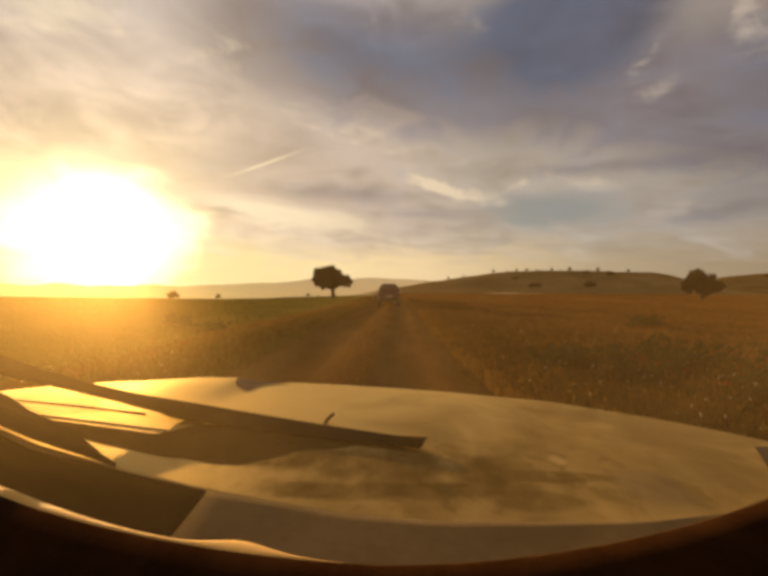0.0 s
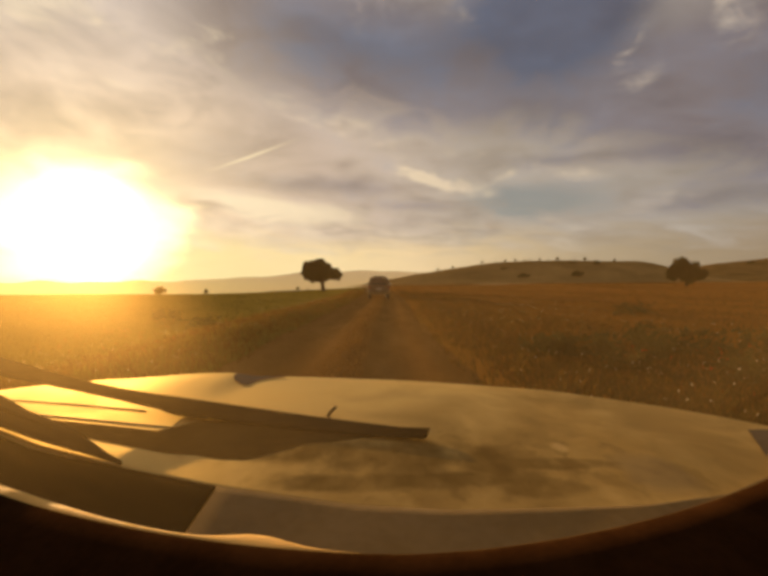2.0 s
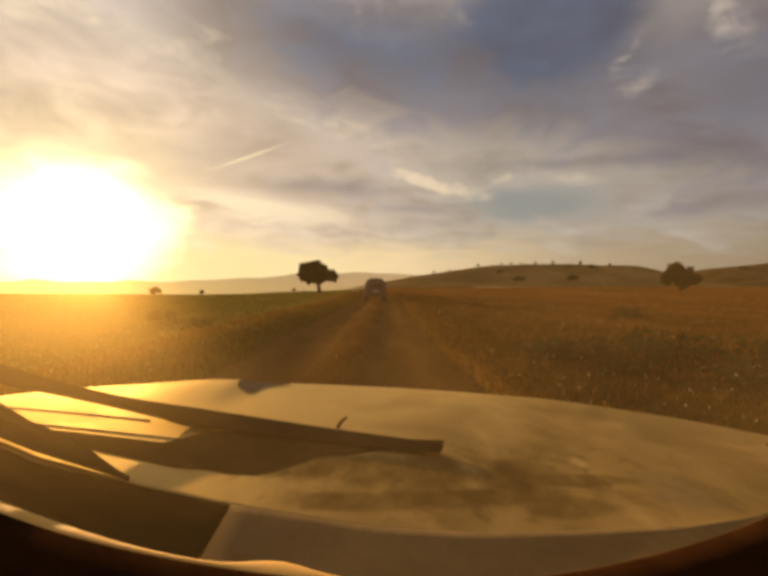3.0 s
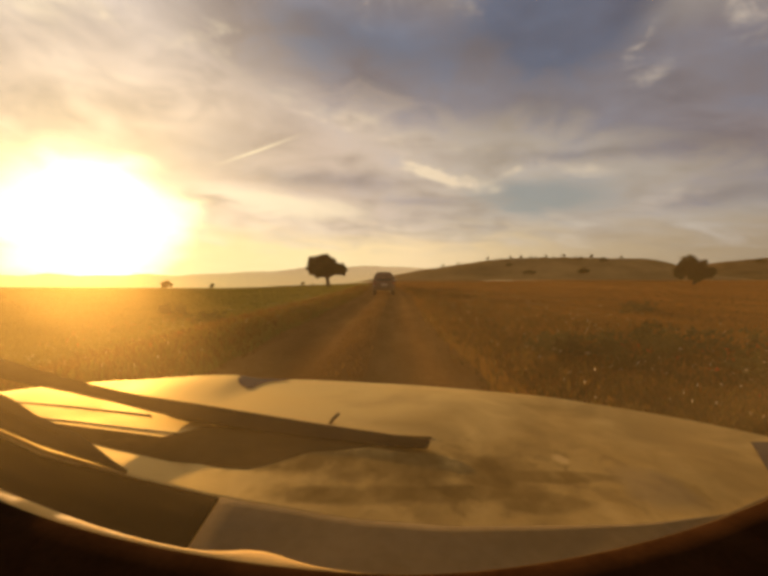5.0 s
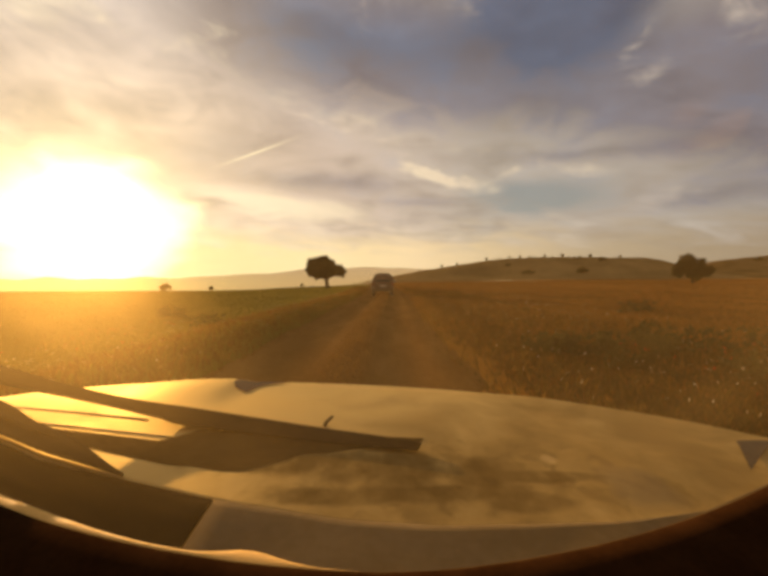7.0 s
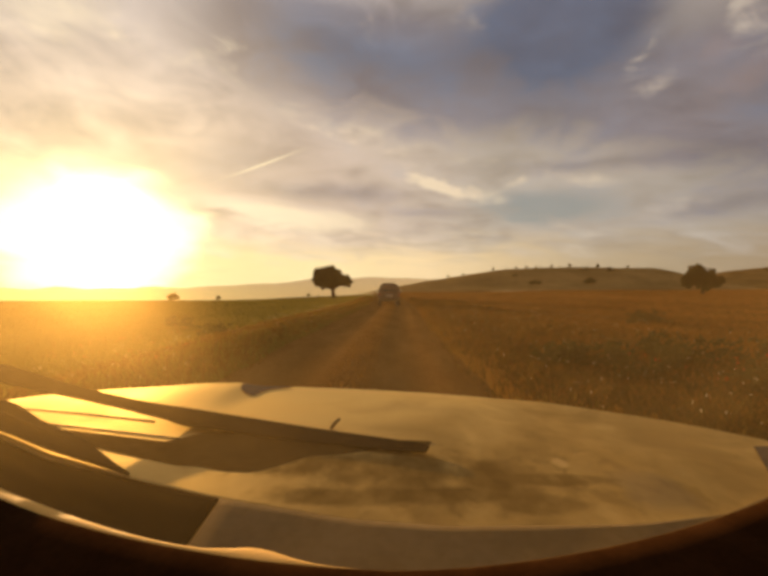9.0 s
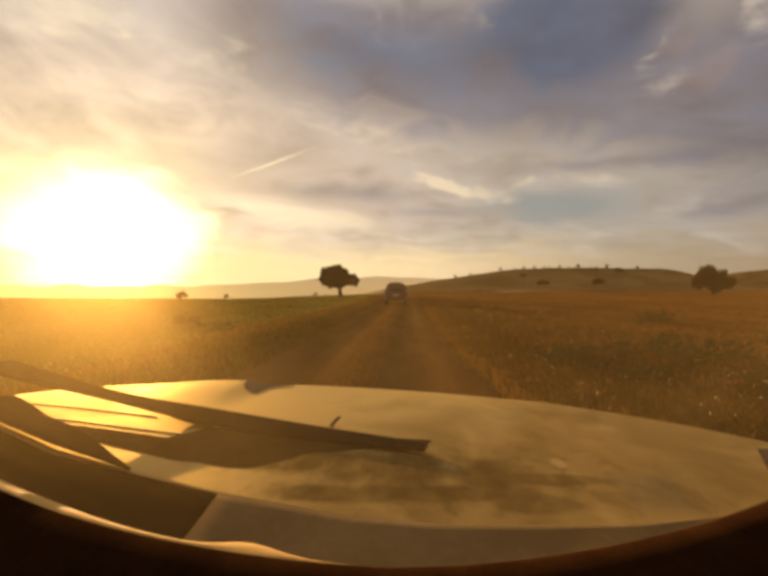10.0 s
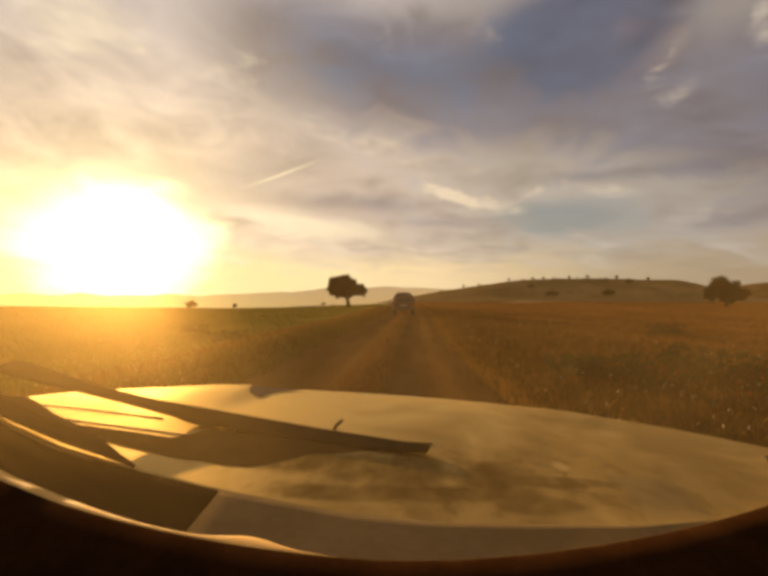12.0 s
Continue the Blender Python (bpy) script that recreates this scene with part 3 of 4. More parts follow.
def on_bonnet(x, y, lift=0.0):
    rear, front = cowl_top(x) - 0.004, nose(x) - 0.012
    p = bonnet_at(x, max(0.0, (y - rear) / (front - rear)))
    return Vector((x, y, p.z + lift))


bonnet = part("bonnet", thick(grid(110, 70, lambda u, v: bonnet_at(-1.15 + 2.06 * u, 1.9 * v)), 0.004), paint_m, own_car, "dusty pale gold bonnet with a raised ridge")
# the hooked end of the bonnet's ridge, its shaded flank painted as a grey crescent
def ridge_shade_at(u, v):
    x = -0.476 + 0.152 * u
    low = float(np.interp(x, (-0.476, -0.455, -0.43, -0.404, -0.398, -0.38, -0.324), (1.275, 1.225, 1.195, 1.184, 1.24, 1.275, 1.30)))
    return on_bonnet(x, low + (nose(x) - 0.010 - low) * v, 0.003)


part("ridge_shade", grid(44, 6, ridge_shade_at), ridge_shade_m, bonnet, "grey crescent for the shade on the ridge flank")
NOTCH = [Vector(p) for p in ((0.615, 0.690), (0.725, 0.852), (0.826, 0.880))]
part("wing_notch", grid(8, 10, lambda u, v: (lambda p: on_bonnet(p.x, p.y, 0.003))(NOTCH[0].lerp(NOTCH[1].lerp(NOTCH[2], u), v))), notch_m, bonnet, "dark grey notch by the wing")
# panel gaps near the wing
for a, b in (((-0.985, 1.032), (-0.545, 0.924)), ((-0.800, 0.898), (-0.431, 0.815))):
    part("panel_gap", tube([on_bonnet(a[0] + (b[0] - a[0]) * i / 14, a[1] + (b[1] - a[1]) * i / 14, 0.0005) for i in range(15)], 0.0018, 6), gap_m, bonnet)


def wiper_shade_at(u, v):
    """Dark sheet for a trough and the wiper's shade, slanting across the bonnet and dying out."""
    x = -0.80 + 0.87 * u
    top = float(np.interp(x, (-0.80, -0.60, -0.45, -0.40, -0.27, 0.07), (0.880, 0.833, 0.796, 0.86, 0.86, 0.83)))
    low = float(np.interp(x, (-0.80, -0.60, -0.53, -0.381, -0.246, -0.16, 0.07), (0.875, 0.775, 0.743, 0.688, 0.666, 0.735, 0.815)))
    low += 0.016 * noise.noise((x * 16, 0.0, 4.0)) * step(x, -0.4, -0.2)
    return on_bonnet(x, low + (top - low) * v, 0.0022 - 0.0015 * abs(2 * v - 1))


part("wiper_shade", grid(70, 6, wiper_shade_at), wiper_shade_m, bonnet, "dull grey-brown sheet for the trough and the wiper shade")


LEFT, RIGHT, TAIL = -1.14, 0.90, -3.0


def flank(side):
    """Side of the car from tail to nose, with two wheel arches."""
    x0 = RIGHT if side > 0 else LEFT

    def at(u, v):
        y = TAIL + (nose(x0) + 0.02 - TAIL) * u
        arch = max(max(0.0, 1 - ((y - c) / 0.42) ** 2) ** 0.5 * 0.42 for c in (0.42, -2.2))
        top = crown(x0) - 0.012
        z = top + (0.30 + arch - top) * v
        return x0 + side * (0.006 + 0.06 * math.sin(math.pi * min(1.0, v * 0.9)) ** 0.7), y, z
    return grid(110, 14, at)


for sx in (-1, 1):
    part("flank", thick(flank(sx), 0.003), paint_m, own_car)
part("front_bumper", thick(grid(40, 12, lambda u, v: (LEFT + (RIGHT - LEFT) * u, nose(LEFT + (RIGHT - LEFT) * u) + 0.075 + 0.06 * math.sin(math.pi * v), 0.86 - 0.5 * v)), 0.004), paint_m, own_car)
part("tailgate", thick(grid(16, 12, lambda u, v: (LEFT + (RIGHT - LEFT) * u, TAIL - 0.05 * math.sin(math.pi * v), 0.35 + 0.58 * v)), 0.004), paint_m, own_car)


def wheel(parent, at, side):
    tyre_bm = bmesh.new()
    ring = [(0.20, 0.09), (0.27, 0.105), (0.325, 0.10), (0.34, 0.06), (0.34, -0.06), (0.325, -0.10), (0.27, -0.105), (0.20, -0.09)]
    loops = []
    for k in range(28):
        a = 2 * math.pi * k / 28
        loops.append([tyre_bm.verts.new((at[0] + w, at[1] + r * math.cos(a), at[2] + r * math.sin(a))) for r, w in ring])
    for k in range(28):
        a, b = loops[k], loops[(k + 1) % 28]
        for i in range(len(ring) - 1):
            tyre_bm.faces.new((a[i], a[i + 1], b[i + 1], b[i]))
    tyre = part("wheel", tyre_bm, tyre_m, parent)
    hub = bmesh.new()
    for r, w, depth in ((0.205, 0.03, 0.12), (0.07, 0.075, 0.05)):
        bmesh.ops.create_cone(hub, cap_ends=True, segments=20, radius1=r, radius2=r * 0.85, depth=depth,
                              matrix=pose(at[0] + side * w, at[1], at[2], 0, 90 * side, 0))
    part("rim", hub, steel_m, tyre, smooth=False)


for sx in (-1, 1):
    wheel(own_car, ((LEFT + RIGHT) / 2 + sx * 0.90, 0.42, track_z((LEFT + RIGHT) / 2 + sx * 0.90, 0.42) + 0.345), sx)
    wheel(own_car, ((LEFT + RIGHT) / 2 + sx * 0.90, -2.2, track_z((LEFT + RIGHT) / 2 + sx * 0.90, -2.2) + 0.345), sx)

# cowl, trim and dashboard follow one curve
def trim_w(x):
    # The bulge at -0.155 is a sunlit patch built as extra width.
    return 0.002 + 0.009 * step(x, -0.02, -0.12) + 0.010 * step(x, -0.25, -0.5) + 0.016 * math.exp(-((x + 0.155) / 0.04) ** 2)


def cowl_sheet(x0, x1):
    return thick(grid(40, 8, lambda u, v: (lambda x: (x, dash_y(x) + trim_w(x) + (cowl_top(x) - dash_y(x) - trim_w(x)) * v, 0.957 + 0.011 * v))(x0 + (x1 - x0) * u)), 0.004)


cowl = part("cowl", cowl_sheet(-0.248, 0.87), cowl_m, own_car, "grey plastic cowl under the windscreen")
part("cowl_shade", cowl_sheet(-0.95, -0.252), cowl_shade_m, own_car, "black sheet for the shaded left end of the cowl")
part("trim", thick(grid(60, 6, lambda u, v: (lambda x: (x, dash_y(x) - 0.002 + trim_w(x) * v, 0.980 - 0.10 * trim_w(x) * v + 0.002 * math.sin(math.pi * v)))(-0.95 + 0.94 * u)), 0.003), rim_m, cowl, "tan trim, sunlight put into its colour and width")
part("dashboard", thick(grid(70, 16, lambda u, v: (lambda x: (x, dash_y(x) - 0.004 - 0.42 * v, 0.966 + 0.004 * math.sin(math.pi * min(1, v * 6) / 2) - 0.09 * v))(-0.95 + 1.82 * u)), 0.02), dash_m, own_car, "dark brown dashboard top")


def wiper(blade_path, radii, arm_path, label):
    blade = part("wiper", tube(blade_path, radii, 12, flat=0.22), rubber_m, own_car, label)
    lip = [Vector(p) + Vector((0, 0.004, -0.2 * r)) for p, r in zip(blade_path[:-3], radii)]
    part("wiper_blade", tube(lip, 0.0035, 6, flat=1.6), rubber_m, blade)
    part("wiper_arm", tube(arm_path, [0.006] * len(arm_path), 8, flat=0.6), rubber_m, blade)


def bowed(a, b, c, count=18):
    """A smooth bow from a by way of b to c."""
    a, b, c = Vector(a), Vector(b) * 2 - (Vector(a) + Vector(c)) / 2, Vector(c)
    return [a.lerp(b, t).lerp(b.lerp(c, t), t) for t in (i / count for i in range(count + 1))]


# far wiper: a long blade slanting down across the bonnet
path = bowed((-0.883, 0.885, 1.0867), (-0.464, 0.901, 0.9855), (0.0563, 0.761, 0.9668))
wiper(path, [2.9 * (0.0105 + 0.007 * step(i, 5, 0) + 0.004 * step(i, 6, 10) - 0.005 * step(i, 11, 18) - 0.003 * step(i, 16.5, 18)) for i in range(19)],
      bowed((-0.519, 0.898, 0.9956), (-0.475, 0.891, 0.9735), (-0.398, 0.885, 0.962)), "black wiper slanting across the windscreen")
# near wiper: a black sheet by the wing for the wiper and its shade
def flat_at(u, v):
    x = -1.12 + 0.70 * u
    top = float(np.interp(x, (-1.12, -0.792, -0.604, -0.42), (1.168, 0.909, 0.79, 0.638)))
    low = float(np.interp(x, (-1.12, -0.853, -0.644, -0.501, -0.42), (1.02, 0.859, 0.743, 0.675, 0.632)))
    p = on_bonnet(x, low + (top - low) * v, 0.004 + 0.006 * math.sin(math.pi * v))
    # Raised towards the eye so that it shades the windscreen's foot.
    off = 0.14 * (1 - u) ** 0.6
    return p.lerp(Vector((0.0, -0.02, 1.25)), off)


near = part("wiper", thick(grid(30, 6, flat_at), 0.004), rubber_m, own_car, "black sheet for the second wiper and its shade by the wing")
part("wiper_arm", tube([Vector(flat_at(k / 10, 0.45)) + Vector((0, 0, 0.004)) for k in range(8)], [0.010 - 0.0011 * k for k in range(8)], 8, flat=0.6), rubber_m, near)
# washer jet
part("washer_jet", tube([on_bonnet(-0.142, 0.90), on_bonnet(-0.137, 0.902, 0.008), on_bonnet(-0.130, 0.906, 0.015), on_bonnet(-0.123, 0.910, 0.020)], [0.0042, 0.0040, 0.0038, 0.0030], 8), cowl_m, bonnet)


def screen_at(u, v):
    x = -0.95 + 1.88 * u
    y0 = dash_y(x) + 0.022
    return x, y0 - 0.52 * v - 0.08 * v * v, 0.948 + 0.647 * v


def roof_at(u, v):
    x = -0.95 + 1.88 * u
    front = dash_y(x) - 0.585
    return x * (1 - 0.08 * v), front + (TAIL + 0.25 - front) * v, 1.600 + 0.05 * math.sin(math.pi * u) + 0.03 * math.sin(math.pi * v) - 0.06 * v


# The roof is out of view, added to close the car and shade the dashboard.
part("roof", thick(grid(24, 20, roof_at), 0.02), paint_m, own_car)
for u, x0, sx in ((0.0, LEFT, -1), (1.0, RIGHT, 1)):
    def pane(a, b, u=u, x0=x0):
        low, top = Vector((x0, 0.80 + (TAIL - 0.80) * a, crown(x0) - 0.01)), Vector(roof_at(u, a))
        return low.lerp(top, b)
    part("side_window", thick(grid(16, 8, lambda a, b: pane(0.06 + 0.9 * a, b)), 0.006), tint_m, own_car)
    part("pillar", tube([pane(0.0, k / 6) for k in range(7)], 0.03, 8), paint_m, own_car)
part("rear_window", thick(grid(16, 8, lambda u, v: Vector((LEFT + (RIGHT - LEFT) * u, TAIL, 0.92)).lerp(Vector(roof_at(u, 1.0)), v)), 0.006), tint_m, own_car)
screen = part("windscreen", grid(24, 24, screen_at), glass_dust_m, own_car, "windscreen with a film of dust")

# ---- the vehicle ahead ----


def estate_car(name, label, at):
    """An off-road estate seen from behind: tall rounded tail, windows, lamps, spare wheel, wheels."""
    base = new(name)
    tagged(base, label, "car")

    def section(y, low, high, half, roof):
        """A ring round the body at y: waist wider than the roof."""
        pts = []
        for k in range(28):
            a = 2 * math.pi * k / 28
            cx, cz = math.cos(a), math.sin(a)
            h = (high - low) / 2
            z = low + h + h * math.copysign(abs(cz) ** 0.45, cz)
            w = half if z < low + 0.55 * (high - low) else half + (roof - half) * ((z - low) / (high - low) - 0.55) / 0.45
            pts.append(Vector((w * math.copysign(abs(cx) ** 0.5, cx), y, z)))
        return pts

    body = bmesh.new()
    rows = []
    for y, low, high, half, roof in ((-0.06, 0.55, 1.55, 0.74, 0.60), (0.0, 0.42, 1.80, 0.86, 0.66), (0.15, 0.38, 1.88, 0.89, 0.69), (1.2, 0.36, 1.92, 0.90, 0.70), (2.2, 0.36, 1.90, 0.90, 0.69),
                                     (2.7, 0.36, 1.70, 0.90, 0.68), (3.05, 0.36, 1.22, 0.90, 0.80), (3.9, 0.38, 1.12, 0.88, 0.80), (4.35, 0.42, 1.00, 0.84, 0.76), (4.45, 0.55, 0.9, 0.78, 0.70)):
        rows.append([body.verts.new(p) for p in section(y, low, high, half, roof)])
    for a, b in zip(rows, rows[1:]):
        for k in range(28):
            body.faces.new((a[k], a[(k + 1) % 28], b[(k + 1) % 28], b[k]))
    body.faces.new(list(reversed(rows[0])))
    body.faces.new(rows[-1])
    body_ob = part("body", body, body_m, base, "brown-grey body coated with dust")
    part("rear_window", grid(8, 6, lambda u, v: (-0.56 + 1.12 * u, -0.075 - 0.0 * v + 0.08 * v * v, 1.18 + 0.44 * v)), tint_m, body_ob)
    for s in (-1, 1):
        part("side_window", grid(8, 4, lambda u, v: (s * (0.905 - 0.16 * v - 0.005), 0.35 + 2.0 * u, 1.2 + 0.5 * v)), tint_m, body_ob)
        part("tail_lamp", block((0.13, 0.05, 0.26), (s * 0.74, -0.03, 0.98), 0.02), lamp_m, body_ob)
        mirror = part("door_mirror", block((0.20, 0.10, 0.17), (s * 1.02, 2.75, 1.22), 0.035), pale_body_m, body_ob, "pale door mirror")
    # Paler than the body: sunlight painted onto the left side.
    part("sunlit_side", block((0.02, 3.2, 0.42), (-0.905, 1.7, 0.86), 0.008), pale_body_m, body_ob, "pale panel, sunlight put into the colour of this side")
    part("rear_bumper", block((1.7, 0.16, 0.20), (0, -0.10, 0.50), 0.04), cowl_m, body_ob)
    part("number_plate", block((0.5, 0.012, 0.12), (0.0, -0.085, 0.86), 0.004), pale_body_m, body_ob)
    for sx in (-1, 1):
        wheel(base, (sx * 0.76, 0.75, 0.34), sx)
        wheel(base, (sx * 0.76, 3.55, 0.34), sx)
    base.matrix_basis = at
    return base


LEAD_Y = 34.0
lead_x = track_x(LEAD_Y) - 0.10
estate_car("estate_car", "brown-grey off-road estate car under thick dust, stopped on the track", pose(lead_x, LEAD_Y, track_z(lead_x - 0.76, LEAD_Y + 2) - 0.02, 0.6, 0, 1.5))

# ---- trees ----


def leaf_cloud(clumps, count, size, rng, label=""):
    """Many small leaves, in tufts round the clump centres (place, radius)."""
    verts, faces = [], []
    total = sum(r ** 2 for _, r in clumps)
    for c, r in clumps:
        for _ in range(int(count * r * r / total)):
            d = Vector((rng.gauss(0, 1), rng.gauss(0, 1), rng.gauss(0, 0.85))).normalized()
            p = Vector(c) + d * r * (rng.random() ** 0.45) * (0.85 + 0.35 * noise.noise(d * 2.2 + Vector(c)))
            a = Vector((rng.gauss(0, 1), rng.gauss(0, 1), rng.gauss(0, 1))).normalized() * size * rng.uniform(0.6, 1.3)
            b = a.orthogonal().normalized() * size * 0.55
            i = len(verts)
            verts += [p - a, p - b * 0.9, p + a, p + b * 0.9]
            faces.append((i, i + 1, i + 2, i + 3))
    mesh = bpy.data.meshes.new("crown")
    mesh.from_pydata(verts, [], faces)
    mesh.materials.append(leaf_m)
    return mesh


def tree(label, at, lobes, trunk, leaves, leaf, seed, category="tree", ragged=1.0):
    """lobes: (x, y, z, radius) of the crown's main masses; trunk: (height, radius, lean)."""
    rng = random.Random(seed)
    base = tagged(new("tree" if category == "tree" else "bush"), label, category)
    h, r, lean = trunk
    if h > 0:
        bm = tube([(lean * (k / 5) ** 1.5 * h, 0, h * k / 5 - 0.15) for k in range(6)], [r * (1.5 if k == 0 else 1.0 - 0.07 * k) for k in range(6)], 9)
        for x, y, z, rad in lobes:
            a = Vector((lean * h * 0.85, 0, h * 0.8))
            b = Vector((x, y, z))
            tube([a, a.lerp(b, 0.5) + Vector((0, 0, 0.1 * rad)), b], [r * 0.55, r * 0.33, r * 0.1], 6, bm)
            for _ in range(3):
                e = b + Vector((rng.uniform(-1, 1), rng.uniform(-1, 1), rng.uniform(-0.4, 0.8))) * rad * 0.8
                tube([a.lerp(b, 0.6), a.lerp(b, 0.6).lerp(e, 0.6), e], [r * 0.26, r * 0.15, r * 0.04], 5, bm)
        part("trunk", bm, bark_m, base)
    clumps = []
    for x, y, z, rad in lobes:
        clumps.append(((x, y, z), rad * 0.8))
        for _ in range(16):
            d = Vector((rng.gauss(0, 1), rng.gauss(0, 1), rng.gauss(0, 0.8))).normalized() * rad * rng.uniform(0.65, 0.98) * (0.55 + 0.45 * ragged)
            clumps.append(((x + d.x, y + d.y, z + d.z * 0.92), rad * rng.uniform(0.18, 0.36)))
    crown_ob = new("crown", leaf_cloud(clumps, leaves, leaf, rng))
    crown_ob.parent = base
    base.matrix_basis = at
    return base


def stand(x, y, rz=0, s=1.0, base=None):
    z = ground_z(x, y) if base is None else base
    return pose(x, y, z, 0, 0, rz) @ Matrix.Scale(s, 4)


TREE_Y = 64.0
tree("broad rounded field tree with a side lobe beside the track", stand(-8.9, TREE_Y),
     [(-1.3, 0, 3.6, 1.75), (-2.2, 0.1, 3.3, 1.3), (-0.3, 0, 3.9, 1.5), (-1.2, -0.1, 2.7, 1.5), (-2.3, 0.1, 2.5, 1.0), (1.5, 0, 2.8, 1.2), (2.0, 0.1, 2.5, 0.95), (0.6, -0.1, 2.5, 1.1), (0.3, 0, 3.2, 1.2)],
     (1.6, 0.36, -0.13), 36000, 0.15, 5, ragged=0.75)
tree("round dark tree at the edge of the dry field", stand(55.5, 76.0) @ Matrix.Diagonal((1.2, 1.15, 1.3, 1)),
     [(-0.9, 0, 2.9, 1.75), (0.9, 0.2, 2.4, 1.6), (-1.9, 0.2, 1.9, 1.4), (2.1, 0, 1.7, 1.3), (0.1, -0.4, 1.5, 1.6), (-0.4, 0.3, 3.3, 1.2)], (0.8, 0.30, 0.1), 16000, 0.17, 8, ragged=0.35)

small = tree("small dark tree standing alone on the plain", stand(-55.0, 104.0, 0, 0.8),
             [(-0.9, 0, 2.7, 1.0), (0.5, 0.1, 3.1, 1.1), (1.5, 0, 2.6, 0.8), (-0.2, 0.2, 2.2, 0.9)], (1.7, 0.16, -0.2), 900, 0.24, 11)
small["group"] = "trees scattered over the plain"
for x, y, rz, s in ((-43.0, 103, 80, 0.52), (-24.0, 120, 40, 0.42), (-21.5, 122, 120, 0.25), (-66, 106, 10, 0.45), (-69, 106, 200, 0.28)):
    copy_thing(small, stand(x, y, rz, s))

knoll = tree("small tree on the hill's skyline", stand(150, 470, 0, 1.0, ridge(hill_u(150), 0.5)[2] - 0.3),
             [(-0.6, 0, 2.2, 1.2), (0.8, 0, 2.5, 1.3), (0, 0.2, 1.7, 1.1)], (1.3, 0.25, 0.1), 500, 0.34, 21)
knoll["group"] = "trees along the hilltop"
rng = random.Random(4)
for x, s in ((38, 0.8), (63, 1.0), (80, 0.8), (113, 1.1), (128, 0.5), (139, 0.9), (161, 0.8), (166, 0.6), (178, 1.0), (187, 0.6), (198, 1.2), (206, 0.5), (211, 0.7), (217, 0.8), (229, 1.4), (240, 0.5), (262, 1.0)):
    u = hill_u(x)
    copy_thing(knoll, stand(x, 470, rng.uniform(0, 360), s, ridge(u, 0.5)[2] - 0.3))
bush = tree("dark bushes clustered on the hillside", stand(124, 365, 0, 1.0, ridge(hill_u(124), 0.15)[2] - 0.4),
            [(-3.5, 0, 1.8, 2.2), (0, 0, 2.4, 2.6), (3.6, 0, 1.9, 2.3)], (0, 0, 0), 900, 0.5, 31, "bush")
bush["group"] = "bushes on the hillside"
for x, v, s in ((171, 0.15, 1.3), (216, 0.33, 1.0), (120, 0.3, 0.6), (196, 0.36, 0.7)):
    copy_thing(bush, stand(x, 320 + 300 * v, rng.uniform(0, 40), s, ridge(hill_u(x), v)[2] - 0.4))

for u, v, s in ((0.20, 0.40, 1.2), (0.26, 0.44, 0.8), (0.33, 0.42, 1.5), (0.30, 0.36, 1.0)):
    copy_thing(bush, stand(360 + 840 * u, 640 + 220 * (2 * v - 1), 30 * u, s, shoulder(u, v)[2] - 0.4))

# ---- grass ----


def scatter(name, label, category, mat, count, where, height, width, seed, head=0.0):
    """Tapered blades of grass, bent at random; head > 0 gives seed heads on stalks."""
    rng = np.random.default_rng(seed)
    xs, ys = where(rng, count)
    verts = np.zeros((count, 4, 3))
    far = np.maximum(1.0, np.hypot(xs, ys) / 9.0)
    h = height * rng.uniform(0.45, 1.25, count)
    w = width * far * rng.uniform(0.6, 1.3, count)
    turn = rng.uniform(-1.0, 1.0, count)
    lean = rng.normal(0, 0.32, (count, 2)) * h[:, None]
    zs = np.array([track_z(x, y) if abs(x - track_x(y)) < 1.6 else ground_z(x, y) for x, y in zip(xs, ys)])
    cx, sx = np.cos(turn), np.sin(turn)
    place = np.stack([xs, ys, zs], 1)
    side = np.stack([cx * w, sx * w, np.zeros(count)], 1)
    tip = place + np.stack([lean[:, 0], lean[:, 1], h], 1)
    if head > 0:
        up = np.stack([lean[:, 0] * 0.2, lean[:, 1] * 0.2, np.full(count, head)], 1)
        verts[:, 0], verts[:, 1], verts[:, 2], verts[:, 3] = tip - up, tip + side * 0.8, tip + up, tip - side * 0.8
    else:
        mid = place + np.stack([lean[:, 0] * 0.35, lean[:, 1] * 0.35, h * 0.6], 1)
        verts[:, 0], verts[:, 1], verts[:, 2], verts[:, 3] = place - side + (0, 0, -0.03), place + side + (0, 0, -0.03), mid + side * 0.6, tip
    mesh = bpy.data.meshes.new(name)
    mesh.from_pydata(verts.reshape(-1, 3).tolist(), [], np.arange(count * 4).reshape(-1, 4).tolist())
    mesh.materials.append(mat)
    return tagged(new(name, mesh), label, category, kind="stuff")


def fan(side, near, far, margin, reach=1.12):
    """Places spread over the field on one side of the track, thinning with distance."""
    def where(rng, count):
        ys = near * (far / near) ** rng.random(count)
        mids = np.array([track_x(y) for y in ys])
        if side < 0:
            xs = mids - margin - (reach * ys + 2.5 - margin) * rng.random(count) ** 1.15
        else:
            xs = mids + margin + (reach * ys + 2.5 - margin) * rng.random(count) ** 1.15
        return xs, ys
    return where


def strip(lo, hi, near, far):
    def where(rng, count):
        ys = near * (far / near) ** rng.random(count)
        xs = np.array([track_x(y) for y in ys]) + lo + (hi - lo) * rng.random(count)
        return xs, ys
    return where


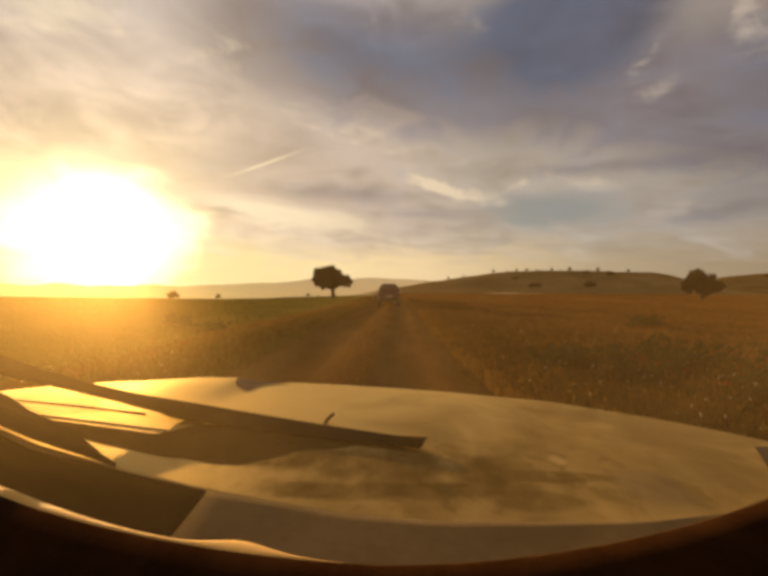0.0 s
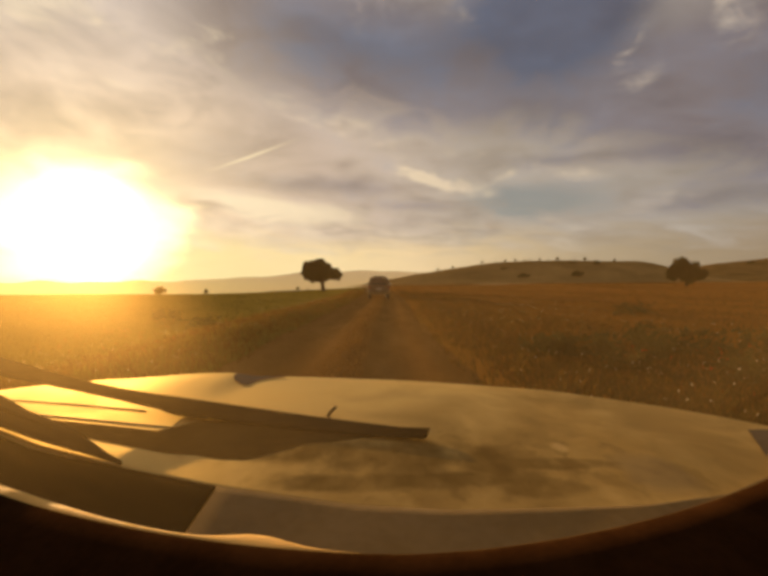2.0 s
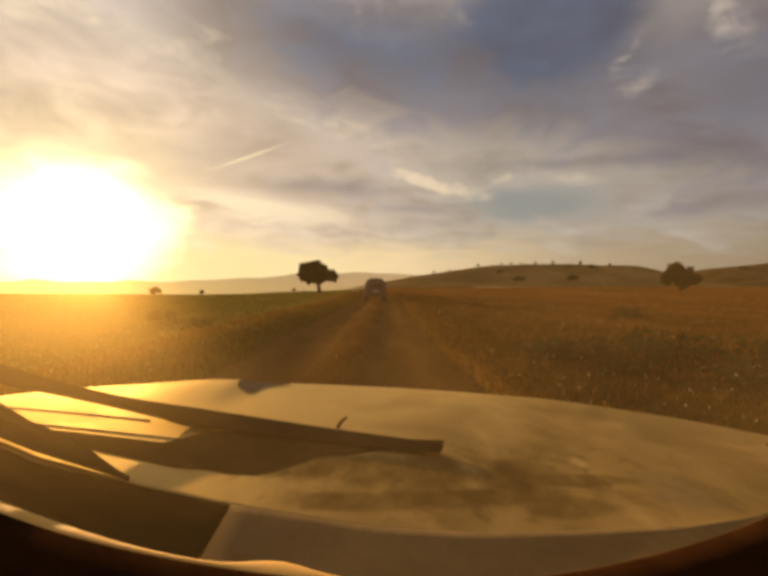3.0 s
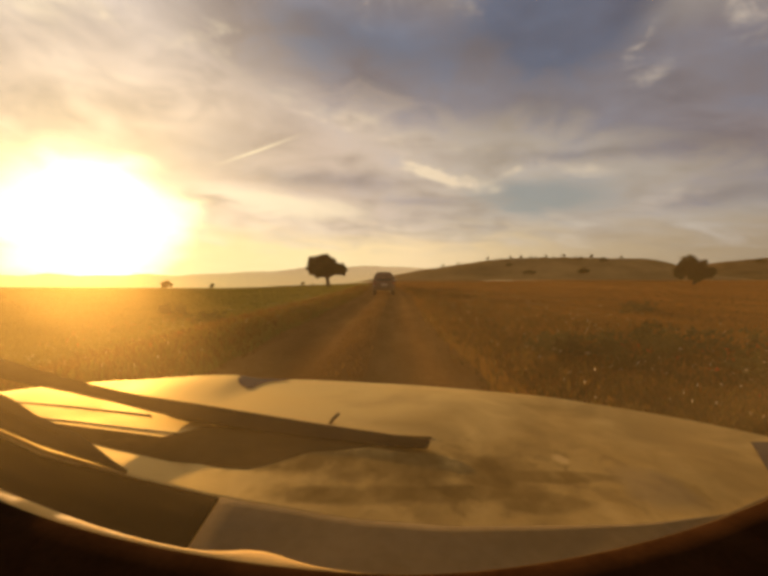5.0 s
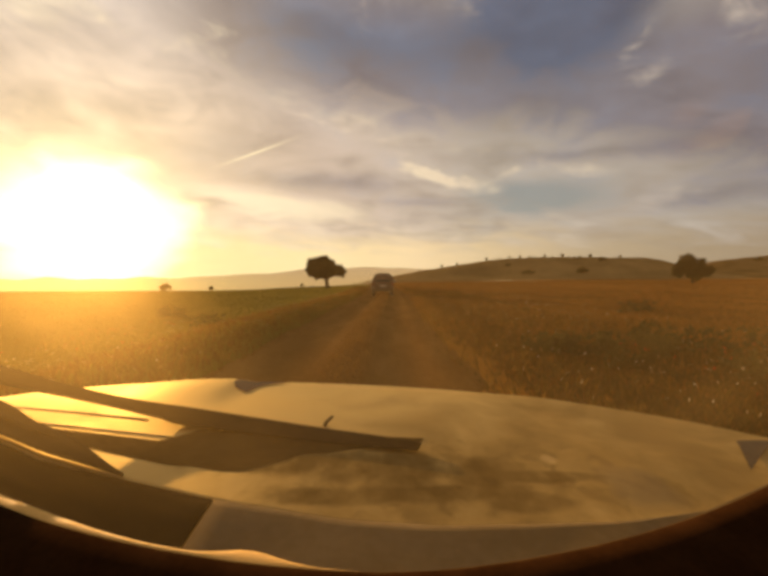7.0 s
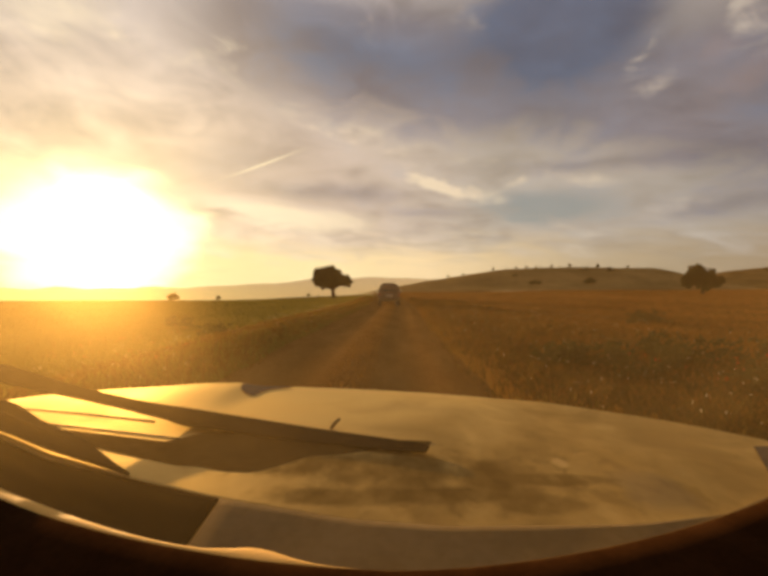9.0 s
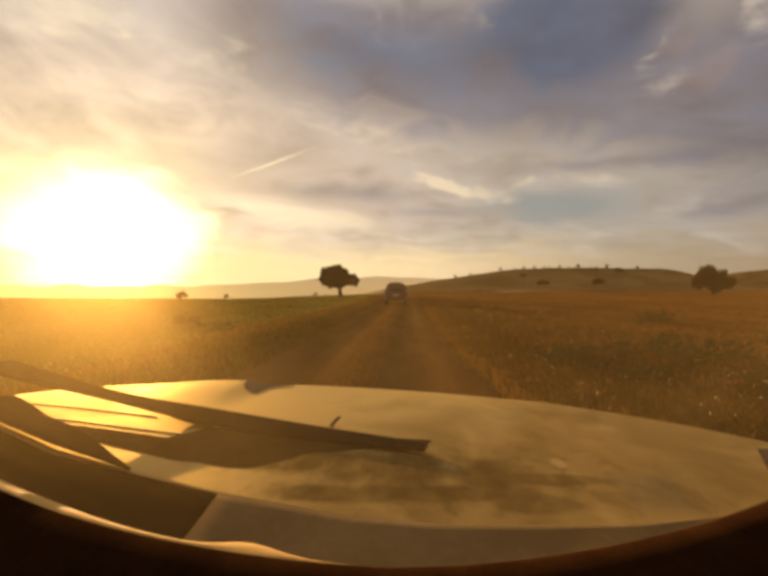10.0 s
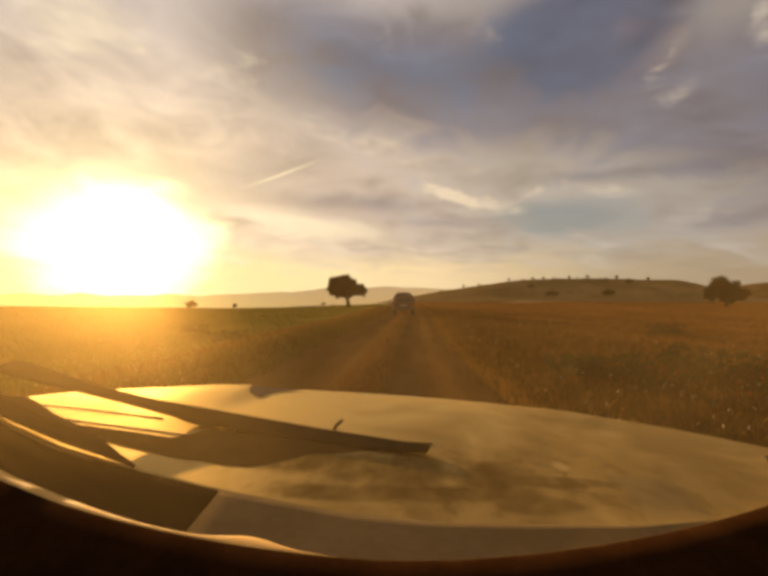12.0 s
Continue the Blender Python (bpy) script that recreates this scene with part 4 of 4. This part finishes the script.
def beside(lo, hi):
    """Places along the stretch where the car stands, on one side of it."""
    def where(rng, count):
        ys = -9.0 + 12.2 * rng.random(count)
        return np.array([track_x(y) for y in ys]) + lo + (hi - lo) * rng.random(count), ys
    return where


# dark weeds in clumps on the eastern verge
weed = tree("clump of dark weeds beside the track", stand(2.9, 7.6), [(-0.25, 0, 0.12, 0.26), (0.2, 0.1, 0.16, 0.30), (0.55, 0, 0.08, 0.22)], (0, 0, 0), 700, 0.035, 41, "bush")
weed["group"] = "weed clumps on the verge"
for x, y, rz, s in ((2.7, 6.9, 20, 1.0), (3.3, 7.0, 130, 1.2), (4.0, 7.4, 70, 1.1), (4.6, 7.0, 40, 1.2), (5.4, 7.9, 100, 1.4), (3.6, 6.1, 200, 0.9), (9.5, 16.0, 10, 1.4), (6.2, 7.4, 310, 1.3), (4.9, 5.8, 250, 1.0), (-5.2, 12.0, 60, 1.0), (-7.6, 15.0, 150, 1.2)):
    copy_thing(weed, stand(x, y, rz, s))

scatter("meadow_grass", "green-gold meadow grass beside the track", "grass", green_m, 60000, fan(-1, 3.0, 110, 2.2), 0.075, 0.006, 1)
scatter("dry_field_grass", "dry ochre grass of the open field", "grass", verge_m, 26000, fan(1, 3.0, 70, 2.1), 0.085, 0.0045, 12)
scatter("dry_field_grass", "dry ochre grass of the open field", "grass", dry_m, 40000, fan(1, 3.0, 110, 2.1), 0.08, 0.006, 2)
scatter("verge_grass", "dark mixed grass along the verge", "grass", verge_m, 14000, strip(1.7, 7.0, 3.0, 45), 0.12, 0.0032, 3)
scatter("verge_grass", "dry grass along the verge", "grass", dry_m, 6000, strip(1.6, 6.0, 3.0, 60), 0.12, 0.0032, 4)
scatter("verge_grass", "tall grass on the bank beside the track", "grass", dry_m, 7000, strip(-4.0, -1.75, 3.0, 60), 0.15, 0.004, 5)
scatter("ridge_grass", "short grass on the middle ridge of the track", "grass", dry_m, 4200, strip(-0.34, 0.34, 3.0, 60), 0.06, 0.003, 6)
scatter("seed_heads", "pale seed heads above the verge grass", "grass", seed_m, 420, strip(2.2, 9.0, 3.5, 26), 0.24, 0.005, 7, head=0.016)
scatter("seed_heads", "pale seed heads above the bank", "grass", seed_m, 350, strip(-5.5, -2.2, 4.0, 30), 0.20, 0.005, 8, head=0.016)
scatter("poppies", "red poppies in the verge grass", "flowers", poppy_m, 28, strip(4.2, 6.5, 3.6, 7), 0.26, 0.012, 9, head=0.018)
scatter("poppies", "red poppies on the grassy bank", "flowers", poppy_m, 90, strip(-6.5, -3.0, 6.0, 14), 0.22, 0.010, 10, head=0.014)

scatter("meadow_grass", "green-gold meadow grass beside the parked car", "grass", green_m, 9000, beside(-11.0, -2.1), 0.08, 0.006, 13)
scatter("dry_field_grass", "dry ochre grass beside the parked car", "grass", dry_m, 9000, beside(2.0, 11.0), 0.09, 0.006, 14)
